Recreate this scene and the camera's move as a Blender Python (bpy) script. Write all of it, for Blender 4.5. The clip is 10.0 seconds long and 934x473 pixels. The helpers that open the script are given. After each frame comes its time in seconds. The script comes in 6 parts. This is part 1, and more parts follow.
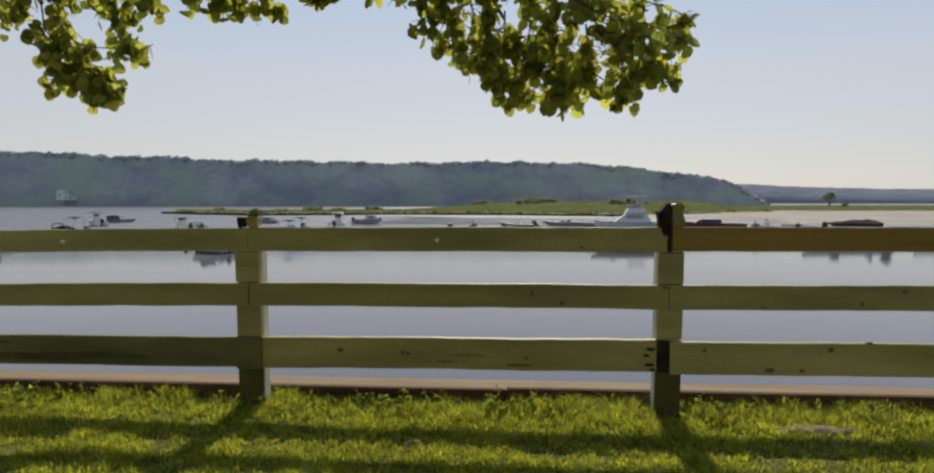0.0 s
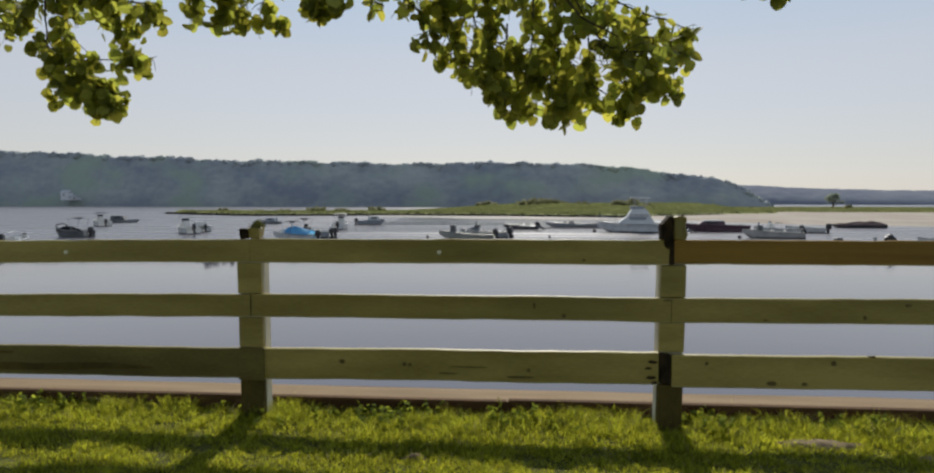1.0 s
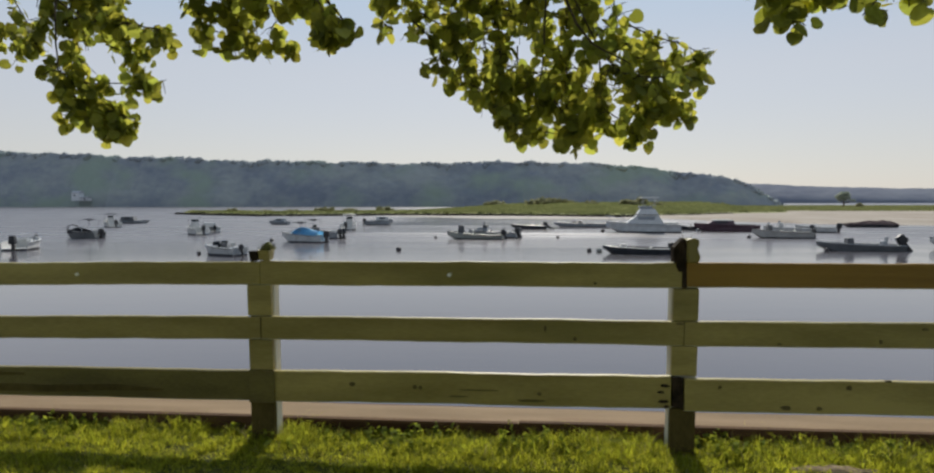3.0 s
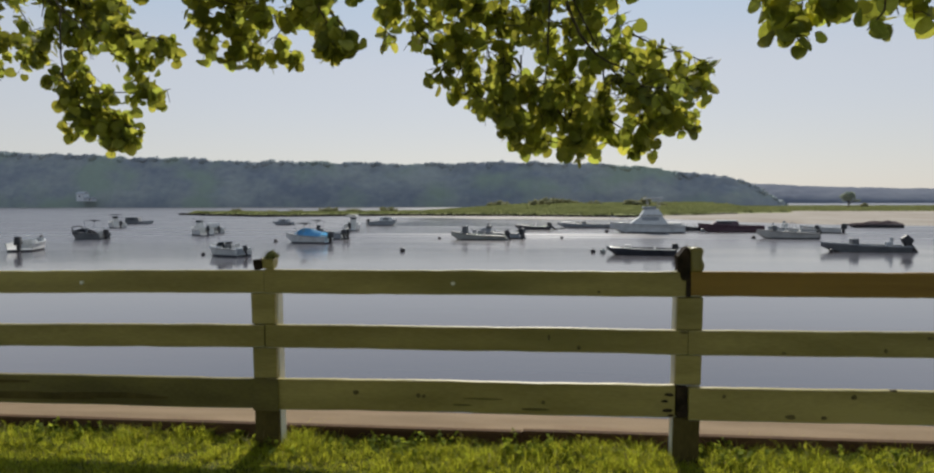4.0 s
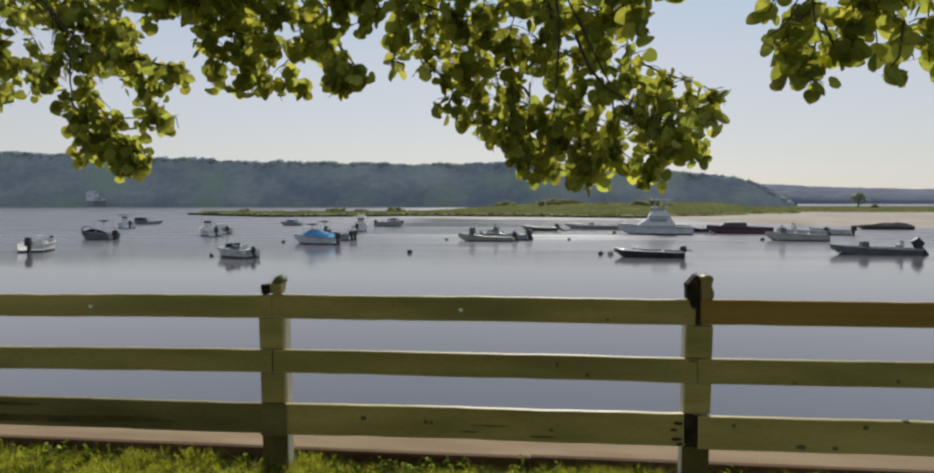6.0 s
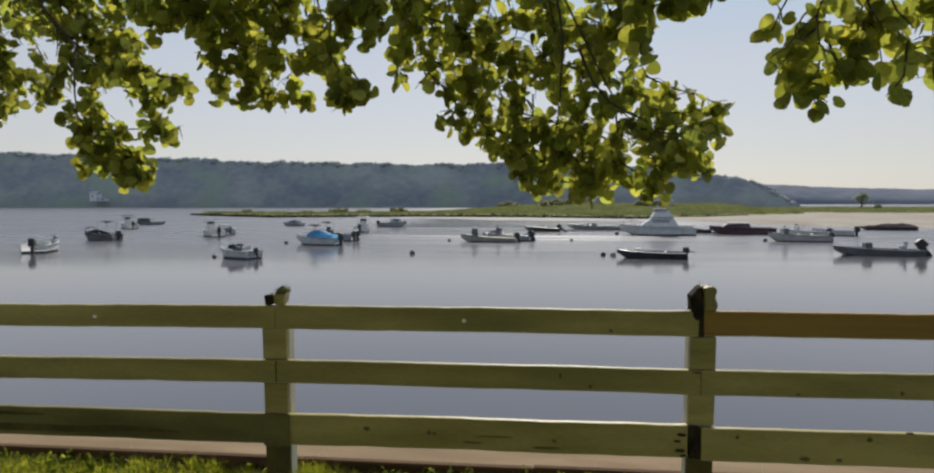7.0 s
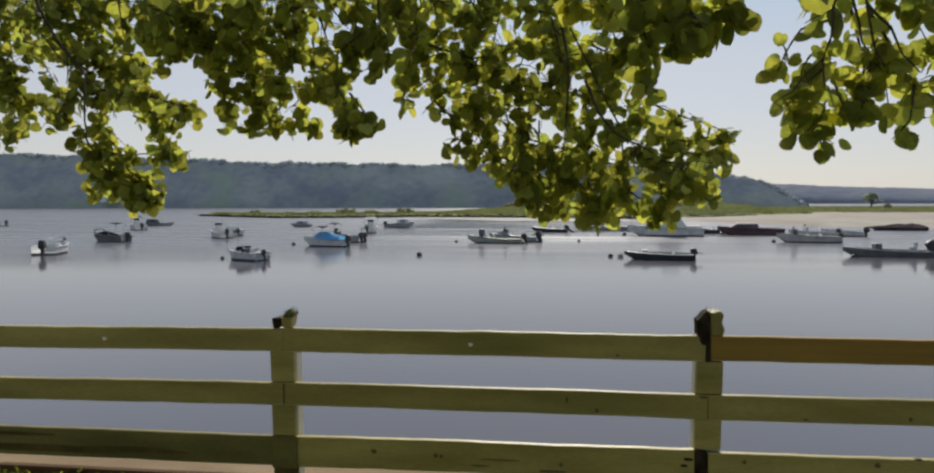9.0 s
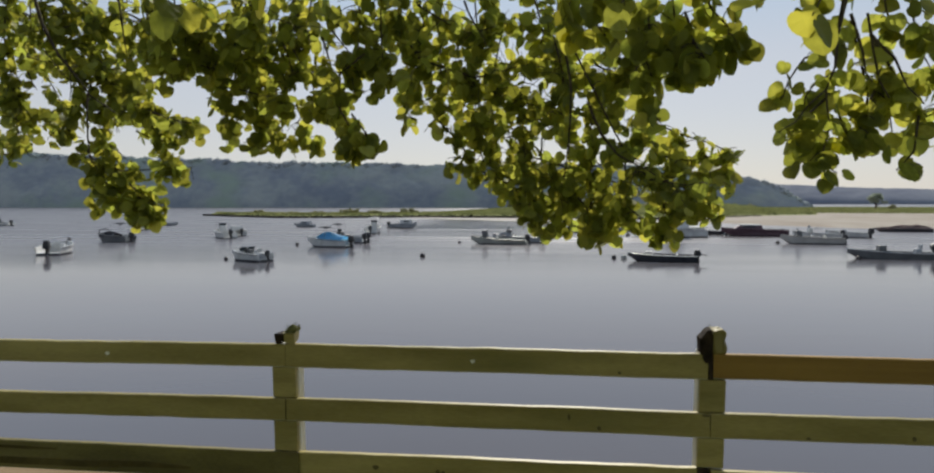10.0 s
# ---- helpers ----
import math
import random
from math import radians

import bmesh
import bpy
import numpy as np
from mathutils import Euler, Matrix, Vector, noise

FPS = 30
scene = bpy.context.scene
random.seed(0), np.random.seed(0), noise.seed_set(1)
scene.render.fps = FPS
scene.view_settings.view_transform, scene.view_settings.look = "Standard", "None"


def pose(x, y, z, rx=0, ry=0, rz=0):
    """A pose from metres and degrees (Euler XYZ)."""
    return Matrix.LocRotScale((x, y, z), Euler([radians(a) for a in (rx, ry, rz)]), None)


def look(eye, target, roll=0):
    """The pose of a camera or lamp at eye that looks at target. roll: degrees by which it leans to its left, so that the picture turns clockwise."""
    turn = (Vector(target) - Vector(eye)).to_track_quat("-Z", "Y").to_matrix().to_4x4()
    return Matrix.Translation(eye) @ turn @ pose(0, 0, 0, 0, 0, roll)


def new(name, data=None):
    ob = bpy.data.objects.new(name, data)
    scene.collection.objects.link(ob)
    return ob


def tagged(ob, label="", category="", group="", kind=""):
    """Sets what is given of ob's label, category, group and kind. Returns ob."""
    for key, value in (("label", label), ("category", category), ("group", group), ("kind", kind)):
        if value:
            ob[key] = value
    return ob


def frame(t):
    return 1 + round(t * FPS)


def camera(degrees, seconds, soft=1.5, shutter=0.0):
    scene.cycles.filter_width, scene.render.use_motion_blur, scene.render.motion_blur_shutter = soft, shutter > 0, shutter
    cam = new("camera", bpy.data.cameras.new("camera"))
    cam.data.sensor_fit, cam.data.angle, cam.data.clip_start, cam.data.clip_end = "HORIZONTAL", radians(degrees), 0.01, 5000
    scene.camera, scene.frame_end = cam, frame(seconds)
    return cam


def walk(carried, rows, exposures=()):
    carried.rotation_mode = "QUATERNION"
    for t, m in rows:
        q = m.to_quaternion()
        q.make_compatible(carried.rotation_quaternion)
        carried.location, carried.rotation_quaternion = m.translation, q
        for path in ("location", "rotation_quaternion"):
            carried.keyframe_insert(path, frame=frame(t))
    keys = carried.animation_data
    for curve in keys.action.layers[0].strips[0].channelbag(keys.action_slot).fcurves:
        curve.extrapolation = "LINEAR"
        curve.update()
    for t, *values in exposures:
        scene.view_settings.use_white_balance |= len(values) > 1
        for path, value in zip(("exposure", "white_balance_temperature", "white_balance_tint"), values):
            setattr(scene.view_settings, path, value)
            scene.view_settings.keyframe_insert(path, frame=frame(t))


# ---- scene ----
cam = camera(70.0, 10.0, soft=2.3)
PATH = [
    (0, (0.456, -0.129, 1.1876), (0.309, 1.864, 1.0855), 0),
    (0.5, (0.457, -0.129, 1.2166), (0.306, 1.863, 1.1155), 0),
    (1, (0.462, -0.126, 1.2536), (0.306, 1.866, 1.1535), 0.1),
    (1.5, (0.452, -0.122, 1.2846), (0.289, 1.87, 1.1845), 0),
    (2, (0.44, -0.112, 1.3166), (0.272, 1.879, 1.2165), 0),
    (2.5, (0.445, -0.103, 1.3546), (0.271, 1.887, 1.2525), 0),
    (4, (0.447, -0.096, 1.4336), (0.256, 1.893, 1.3325), -0.1),
    (4.5, (0.443, -0.094, 1.4616), (0.247, 1.894, 1.3615), 0),
    (5, (0.435, -0.086, 1.5036), (0.236, 1.902, 1.4035), 0),
    (5.5, (0.442, -0.075, 1.5486), (0.235, 1.912, 1.4475), 0),
    (7, (0.436, -0.074, 1.6446), (0.216, 1.912, 1.5445), 0),
    (7.5, (0.447, -0.071, 1.6816), (0.221, 1.914, 1.5835), 0),
    (8, (0.445, -0.073, 1.7106), (0.214, 1.911, 1.6125), -0.1),
    (8.5, (0.442, -0.072, 1.7426), (0.205, 1.912, 1.6445), -0.1),
    (9, (0.44, -0.079, 1.7836), (0.199, 1.904, 1.6835), -0.1),
    (9.5, (0.446, -0.076, 1.8296), (0.2, 1.906, 1.7295), 0),
    (10, (0.445, -0.069, 1.8786), (0.194, 1.913, 1.7785), 0),
]
walk(cam, [(t, look(eye, target, roll)) for t, eye, target, roll in PATH])

# ---- light and sky ----
SUN_ELEV, SUN_ROT = radians(38.0), radians(1.0)
SKY_STRENGTH = 0.081
HAZE_BACK, HAZE_FRONT = 7.8, 12.6
world = bpy.data.worlds.new("sky")
scene.world = world
world.use_nodes = True
wn = world.node_tree.nodes
sky = wn.new("ShaderNodeTexSky")
sky.sky_type = "NISHITA"
sky.sun_disc = False
sky.sun_elevation, sky.sun_rotation = SUN_ELEV, SUN_ROT
sky.altitude, sky.air_density, sky.dust_density, sky.ozone_density = 10.0, 1.0, 0.5, 1.6
wl = world.node_tree.links.new
way = wn.new("ShaderNodeTexCoord").outputs["Generated"]
up = wn.new("ShaderNodeSeparateXYZ")
wl(way, up.inputs[0])
tint = wn.new("ShaderNodeValToRGB")      # sea haze: warm white low down, bluer overhead
tint.color_ramp.interpolation = "EASE"
ends = tint.color_ramp.elements
ends[0].position, ends[0].color = 0.03, (0.628, 0.611, 0.602, 1)
ends[1].position, ends[1].color = 0.55, (0.40, 0.50, 0.64, 1)
mid = ends.new(0.30)
mid.color = (0.475, 0.565, 0.675, 1)
low = ends.new(0.17)
low.color = (0.583, 0.60, 0.643, 1)
wl(up.outputs["Z"], tint.inputs["Fac"])
toward = wn.new("ShaderNodeVectorMath")  # haze scatters forward: brighter on the sun's side
toward.operation = "DOT_PRODUCT"
toward.inputs[1].default_value = (math.sin(SUN_ROT) * math.cos(SUN_ELEV), math.cos(SUN_ROT) * math.cos(SUN_ELEV), math.sin(SUN_ELEV))
wl(way, toward.inputs[0])
glow = wn.new("ShaderNodeMapRange")
glow.inputs["From Min"].default_value, glow.inputs["From Max"].default_value = -0.9, 0.8
glow.inputs["To Min"].default_value, glow.inputs["To Max"].default_value = HAZE_BACK, HAZE_FRONT
wl(toward.outputs["Value"], glow.inputs["Value"])
lit = wn.new("ShaderNodeVectorMath")
lit.operation = "SCALE"
wl(tint.outputs["Color"], lit.inputs[0])
wl(glow.outputs[0], lit.inputs["Scale"])
haze = wn.new("ShaderNodeMix")
haze.data_type = "RGBA"
haze.inputs["Factor"].default_value = 0.78
wl(sky.outputs["Color"], haze.inputs["A"])
wl(lit.outputs["Vector"], haze.inputs["B"])
wn["Background"].inputs["Strength"].default_value = SKY_STRENGTH
wl(haze.outputs["Result"], wn["Background"].inputs["Color"])
sun = new("sun", bpy.data.lights.new("sun", "SUN"))
sun.data.energy, sun.data.angle, sun.data.color = 4.15, radians(0.6), (1.0, 0.935, 0.83)
sun_dir = Vector((math.sin(SUN_ROT) * math.cos(SUN_ELEV), math.cos(SUN_ROT) * math.cos(SUN_ELEV), math.sin(SUN_ELEV)))
sun.matrix_world = look(sun_dir * 60, (0, 0, 0))
scene.view_settings.exposure = 0.03

WATER = -2.87      # level of the harbour below the lawn
GROUND = -0.05    # lawn


# ---- materials ----
def surface(name, dark, light, scale=4.0, rough=0.7, bump=0.2, stretch=(1, 1, 1), spots=None, spot_scale=1.5, spot_cut=0.6,
            metal=0.0, vary=0.0, fine=60.0, translucent=0.0, trans_colour=None, trans_alt=None, coords="Object", bump_dist=0.01):
    """A procedural material: two scales of noise between two colours, stains, relief, per-piece variation."""
    m = bpy.data.materials.new(name)
    m.use_nodes = True
    nt, N = m.node_tree, m.node_tree.nodes
    L = nt.links.new
    bsdf = N["Principled BSDF"]
    tc = N.new("ShaderNodeTexCoord")
    mp = N.new("ShaderNodeMapping")
    mp.inputs["Scale"].default_value = stretch
    L(tc.outputs[coords], mp.inputs["Vector"])
    n1 = N.new("ShaderNodeTexNoise")
    n1.inputs["Scale"].default_value, n1.inputs["Detail"].default_value = scale, 6
    n2 = N.new("ShaderNodeTexNoise")
    n2.inputs["Scale"].default_value, n2.inputs["Detail"].default_value = fine, 4
    L(mp.outputs[0], n1.inputs["Vector"])
    L(mp.outputs[0], n2.inputs["Vector"])
    ramp = N.new("ShaderNodeValToRGB")
    ramp.color_ramp.elements[0].position, ramp.color_ramp.elements[1].position = 0.32, 0.68
    ramp.color_ramp.elements[0].color, ramp.color_ramp.elements[1].color = (*dark, 1), (*light, 1)
    add = N.new("ShaderNodeMath")
    add.operation = "MULTIPLY_ADD"
    add.inputs[1].default_value, add.inputs[2].default_value = 0.4, -0.2
    L(n2.outputs["Fac"], add.inputs[0])
    tot = N.new("ShaderNodeMath")
    L(n1.outputs["Fac"], tot.inputs[0])
    L(add.outputs[0], tot.inputs[1])
    fac = tot
    if vary:
        geo = N.new("ShaderNodeNewGeometry")
        obi = N.new("ShaderNodeObjectInfo")
        s = N.new("ShaderNodeMath")
        L(geo.outputs["Random Per Island"], s.inputs[0])
        L(obi.outputs["Random"], s.inputs[1])
        fr = N.new("ShaderNodeMath")
        fr.operation = "FRACT"
        L(s.outputs[0], fr.inputs[0])
        mad = N.new("ShaderNodeMath")
        mad.operation = "MULTIPLY_ADD"
        mad.inputs[1].default_value, mad.inputs[2].default_value = vary, -vary / 2
        L(fr.outputs[0], mad.inputs[0])
        fac = N.new("ShaderNodeMath")
        L(tot.outputs[0], fac.inputs[0])
        L(mad.outputs[0], fac.inputs[1])
    L(fac.outputs[0], ramp.inputs["Fac"])
    col = ramp.outputs["Color"]
    if spots:
        n3 = N.new("ShaderNodeTexNoise")
        n3.inputs["Scale"].default_value, n3.inputs["Detail"].default_value = spot_scale, 5
        L(mp.outputs[0], n3.inputs["Vector"])
        cut = N.new("ShaderNodeMapRange")
        cut.inputs["From Min"].default_value, cut.inputs["From Max"].default_value = spot_cut, spot_cut + 0.14
        L(n3.outputs["Fac"], cut.inputs["Value"])
        mix = N.new("ShaderNodeMix")
        mix.data_type = "RGBA"
        L(cut.outputs[0], mix.inputs["Factor"])
        L(col, mix.inputs["A"])
        mix.inputs["B"].default_value = (*spots, 1)
        col = mix.outputs["Result"]
    L(col, bsdf.inputs["Base Color"])
    bsdf.inputs["Roughness"].default_value, bsdf.inputs["Metallic"].default_value = rough, metal
    bsdf.inputs["Specular IOR Level"].default_value = 0.12 if rough >= 0.85 else 0.4
    if bump:
        b = N.new("ShaderNodeBump")
        b.inputs["Strength"].default_value, b.inputs["Distance"].default_value = bump, bump_dist
        L(tot.outputs[0], b.inputs["Height"])
        L(b.outputs[0], bsdf.inputs["Normal"])
    if translucent:
        tr = N.new("ShaderNodeBsdfTranslucent")
        if trans_colour:
            tm = N.new("ShaderNodeMix")
            tm.data_type, tm.blend_type = "RGBA", "MIX"
            tm.inputs["Factor"].default_value = 0.75
            L(col, tm.inputs["A"])
            tm.inputs["B"].default_value = (*trans_colour, 1)
            if trans_alt:                   # some leaves greener, some yellower
                alt = N.new("ShaderNodeMix")
                alt.data_type = "RGBA"
                alt.inputs["A"].default_value, alt.inputs["B"].default_value = (*trans_colour, 1), (*trans_alt, 1)
                pick = N.new("ShaderNodeMath")
                pick.operation = "MULTIPLY"
                pick.inputs[1].default_value = 7.31
                frac = N.new("ShaderNodeMath")
                frac.operation = "FRACT"
                L(s.outputs[0], pick.inputs[0])
                L(pick.outputs[0], frac.inputs[0])
                L(frac.outputs[0], alt.inputs["Factor"])
                L(alt.outputs["Result"], tm.inputs["B"])
            gain = N.new("ShaderNodeMix")
            gain.data_type, gain.blend_type = "RGBA", "MULTIPLY"
            gain.inputs["Factor"].default_value = 1.0
            vm = N.new("ShaderNodeMapRange")
            vm.inputs["From Min"].default_value, vm.inputs["From Max"].default_value = 0.2, 0.8
            vm.inputs["To Min"].default_value, vm.inputs["To Max"].default_value = 0.5, 1.2
            L(fac.outputs[0], vm.inputs["Value"])
            L(tm.outputs["Result"], gain.inputs["A"])
            L(vm.outputs[0], gain.inputs["B"])
            L(gain.outputs["Result"], tr.inputs["Color"])
        else:
            L(col, tr.inputs["Color"])
        sh = N.new("ShaderNodeMixShader")
        sh.inputs[0].default_value = translucent
        L(bsdf.outputs[0], sh.inputs[1])
        L(tr.outputs[0], sh.inputs[2])
        L(sh.outputs[0], N["Material Output"].inputs["Surface"])
    return m


PAINT = surface("weathered_cream_paint", (0.25, 0.198, 0.054), (0.435, 0.35, 0.112), 3.2, 0.42, 0.25, (0.35, 1, 2.0), (0.19, 0.166, 0.044), 1.1, 0.54, vary=0.15)
DARK_WOOD = surface("dark_brown_wood", (0.073, 0.055, 0.017), (0.13, 0.10, 0.031), 3.0, 0.92, 0.4, (1, 1, 0.5), (0.05, 0.038, 0.014), 2.5, 0.55)
STAINED = surface("algae_stained_paint", (0.10, 0.082, 0.018), (0.215, 0.175, 0.045), 2.0, 0.6, 0.3, (0.5, 1, 2.0), (0.07, 0.043, 0.012), 1.9, 0.52)
NEW_RAIL = surface("unpainted_pine", (0.215, 0.118, 0.017), (0.325, 0.19, 0.033), 3.0, 0.7, 0.25, (0.3, 1, 6.0), (0.14, 0.08, 0.02), 2.0, 0.6)
# pale coat that paints sunlight onto rail tops and post sides
SUNLIT_TINT = surface("sunlit_tint_paint", (0.52, 0.50, 0.38), (0.66, 0.64, 0.52), 4.0, 0.6, 0.2, (0.5, 1, 1))
ROT = surface("rotted_wood", (0.018, 0.013, 0.008), (0.06, 0.042, 0.025), 12.0, 0.9, 0.8)
KNOT = surface("wood_knot", (0.095, 0.073, 0.022), (0.16, 0.125, 0.042), 30.0, 0.8, 0.4)
MOSS = surface("moss", (0.07, 0.075, 0.025), (0.17, 0.17, 0.06), 25.0, 0.95, 0.6, vary=0.4)
# near-white base colour paints in the glint on the heads
NAIL = surface("glint_white_nail_head", (0.82, 0.80, 0.72), (0.92, 0.90, 0.82), 20.0, 0.3, 0.0)
SLEEPER = surface("wet_timber", (0.06, 0.034, 0.018), (0.12, 0.072, 0.04), 5.0, 0.88, 0.5, (0.2, 1, 3))
STRIP = surface("packed_sand", (0.17, 0.12, 0.07), (0.235, 0.17, 0.104), 2.0, 0.9, 0.4, (0.5, 1, 1), (0.15, 0.09, 0.052), 1.4, 0.58)
SOIL = surface("lawn_soil", (0.05, 0.055, 0.015), (0.10, 0.105, 0.03), 6.0, 0.95, 0.6, spots=(0.13, 0.105, 0.06), spot_scale=2.3, spot_cut=0.68)
DIRT = surface("bare_dirt", (0.15, 0.115, 0.07), (0.27, 0.21, 0.14), 14.0, 0.95, 0.8, spots=(0.09, 0.07, 0.04), spot_scale=9.0, spot_cut=0.55)
GRASS = surface("grass_blade", (0.065, 0.10, 0.011), (0.235, 0.265, 0.034), 3.5, 0.8, 0.0, vary=0.9, translucent=0.58, trans_colour=(0.64, 0.71, 0.045), trans_alt=(0.80, 0.74, 0.06))
STRAW = surface("dry_grass_blade", (0.25, 0.21, 0.09), (0.42, 0.36, 0.18), 3.0, 0.9, 0.0, vary=0.6, translucent=0.3)
WEED = surface("clover_leaf", (0.10, 0.14, 0.02), (0.19, 0.23, 0.04), 5.0, 0.9, 0.0, vary=0.6, translucent=0.5, trans_colour=(0.5, 0.55, 0.05))
LEAF = surface("tree_leaf", (0.21, 0.243, 0.06), (0.37, 0.388, 0.105), 3.0, 0.62, 0.0, vary=1.0, translucent=0.58, trans_colour=(0.43, 0.505, 0.06), trans_alt=(0.63, 0.56, 0.055))
BARK = surface("branch_bark", (0.05, 0.04, 0.03), (0.12, 0.097, 0.075), 18.0, 0.9, 0.6)
# distance haze is mixed into this pale grey-blue base colour
HAZED_LEAF = surface("haze_tinted_woodland", (0.235, 0.26, 0.298), (0.385, 0.405, 0.385), 0.022, 0.95, 0.55, (1, 1, 1.6), (0.32, 0.375, 0.31), 0.016, 0.50, vary=0.10, fine=0.13, bump_dist=2.2)
# woods on the horizon: the blue of the haze is painted in
HAZE_BLUE = surface("haze_blue_woodland", (0.245, 0.27, 0.335), (0.29, 0.315, 0.37), 0.01, 0.95, 0.2, fine=0.1, bump_dist=2.0, translucent=0.4)
MARSH = surface("marsh_grass", (0.20, 0.21, 0.075), (0.275, 0.28, 0.11), 0.06, 0.9, 0.5, (1, 0.4, 1), (0.11, 0.115, 0.045), 0.05, 0.60, fine=2.0, bump_dist=0.2)
REED = surface("cordgrass", (0.17, 0.182, 0.07), (0.235, 0.24, 0.10), 0.1, 0.9, 0.0, vary=0.35, translucent=0.45, trans_colour=(0.25, 0.275, 0.115))
# leaf colour lifted towards grey: haze over the spit is painted in
SPIT_LEAF = surface("haze_paled_leaf", (0.34, 0.39, 0.32), (0.46, 0.50, 0.40), 0.6, 0.9, 0.0, vary=0.6, translucent=0.55)
ANTIFOUL_CONTACT = surface("antifouling_contact_dark", (0.03, 0.032, 0.04), (0.07, 0.07, 0.08), 3.0, 0.6, 0.0)
MUD = surface("marsh_mud", (0.035, 0.03, 0.022), (0.075, 0.06, 0.045), 1.2, 0.8, 0.6)
SANDBAR = surface("beach_sand", (0.275, 0.235, 0.19), (0.37, 0.325, 0.27), 0.08, 0.9, 0.4, (1, 0.5, 1), (0.22, 0.17, 0.13), 0.06, 0.6, fine=1.5, bump_dist=0.05)
# lightened base colour, includes the haze over the marsh
BUSH = surface("shrub_leaf", (0.28, 0.28, 0.16), (0.40, 0.385, 0.22), 0.6, 0.9, 0.0, vary=0.6, translucent=0.45)
FLAT = surface("wet_mudflat", (0.10, 0.09, 0.078), (0.17, 0.15, 0.13), 0.15, 0.75, 0.2, (1, 0.3, 1))
GEL_WHITE = surface("white_gelcoat", (0.54, 0.54, 0.525), (0.69, 0.69, 0.67), 1.5, 0.3, 0.0, spots=(0.43, 0.41, 0.37), spot_scale=1.2, spot_cut=0.60)
GEL_GREY = surface("grey_gelcoat", (0.26, 0.28, 0.30), (0.38, 0.40, 0.42), 1.5, 0.4, 0.0)
GEL_DARK = surface("dark_hull_paint", (0.025, 0.028, 0.034), (0.06, 0.062, 0.07), 1.5, 0.4, 0.0)
GEL_RED = surface("maroon_hull_paint", (0.075, 0.038, 0.05), (0.12, 0.066, 0.082), 1.5, 0.4, 0.0)
GEL_CREAM = surface("cream_gelcoat", (0.40, 0.38, 0.35), (0.53, 0.505, 0.465), 1.5, 0.4, 0.0)
BROWN_TARP = surface("brown_tarpaulin", (0.19, 0.125, 0.115), (0.30, 0.205, 0.19), 2.0, 0.8, 0.5)
BLUE_TARP = surface("blue_tarpaulin", (0.16, 0.48, 0.72), (0.30, 0.64, 0.85), 2.5, 0.5, 0.5, bump_dist=0.05, translucent=0.45)
CONSOLE = surface("dark_console", (0.07, 0.075, 0.08), (0.15, 0.155, 0.16), 3.0, 0.5, 0.0)
GEL_SLATE = surface("slate_hull_paint", (0.11, 0.115, 0.12), (0.17, 0.175, 0.175), 1.5, 0.5, 0.0)
GEL_DULL = surface("dull_olive_hull", (0.30, 0.30, 0.26), (0.42, 0.42, 0.37), 1.5, 0.5, 0.0)
BLACK = surface("black_plastic", (0.012, 0.012, 0.014), (0.03, 0.03, 0.033), 6.0, 0.35, 0.0)
NAVY = surface("navy_canvas", (0.010, 0.013, 0.022), (0.022, 0.027, 0.04), 5.0, 0.95, 0.2)
DECK = surface("boat_deck", (0.42, 0.42, 0.40), (0.58, 0.57, 0.53), 3.0, 0.6, 0.1)
STEEL = surface("stainless_tube", (0.5, 0.5, 0.5), (0.65, 0.65, 0.65), 8.0, 0.25, 0.0, metal=1.0)
BUOY_DARK = surface("dark_buoy", (0.03, 0.027, 0.028), (0.07, 0.06, 0.06), 6.0, 0.6, 0.0)
HOUSE_WALL = surface("pale_siding", (0.72, 0.73, 0.74), (0.82, 0.82, 0.82), 0.6, 0.8, 0.1)
ROOF = surface("pale_grey_shingle", (0.42, 0.42, 0.43), (0.54, 0.54, 0.55), 1.0, 0.9, 0.2)


def glass_material():
    m = bpy.data.materials.new("tinted_windscreen")
    m.use_nodes = True
    b = m.node_tree.nodes["Principled BSDF"]
    b.inputs["Base Color"].default_value = (0.03, 0.04, 0.05, 1)
    b.inputs["Roughness"].default_value, b.inputs["IOR"].default_value = 0.05, 1.45
    return m


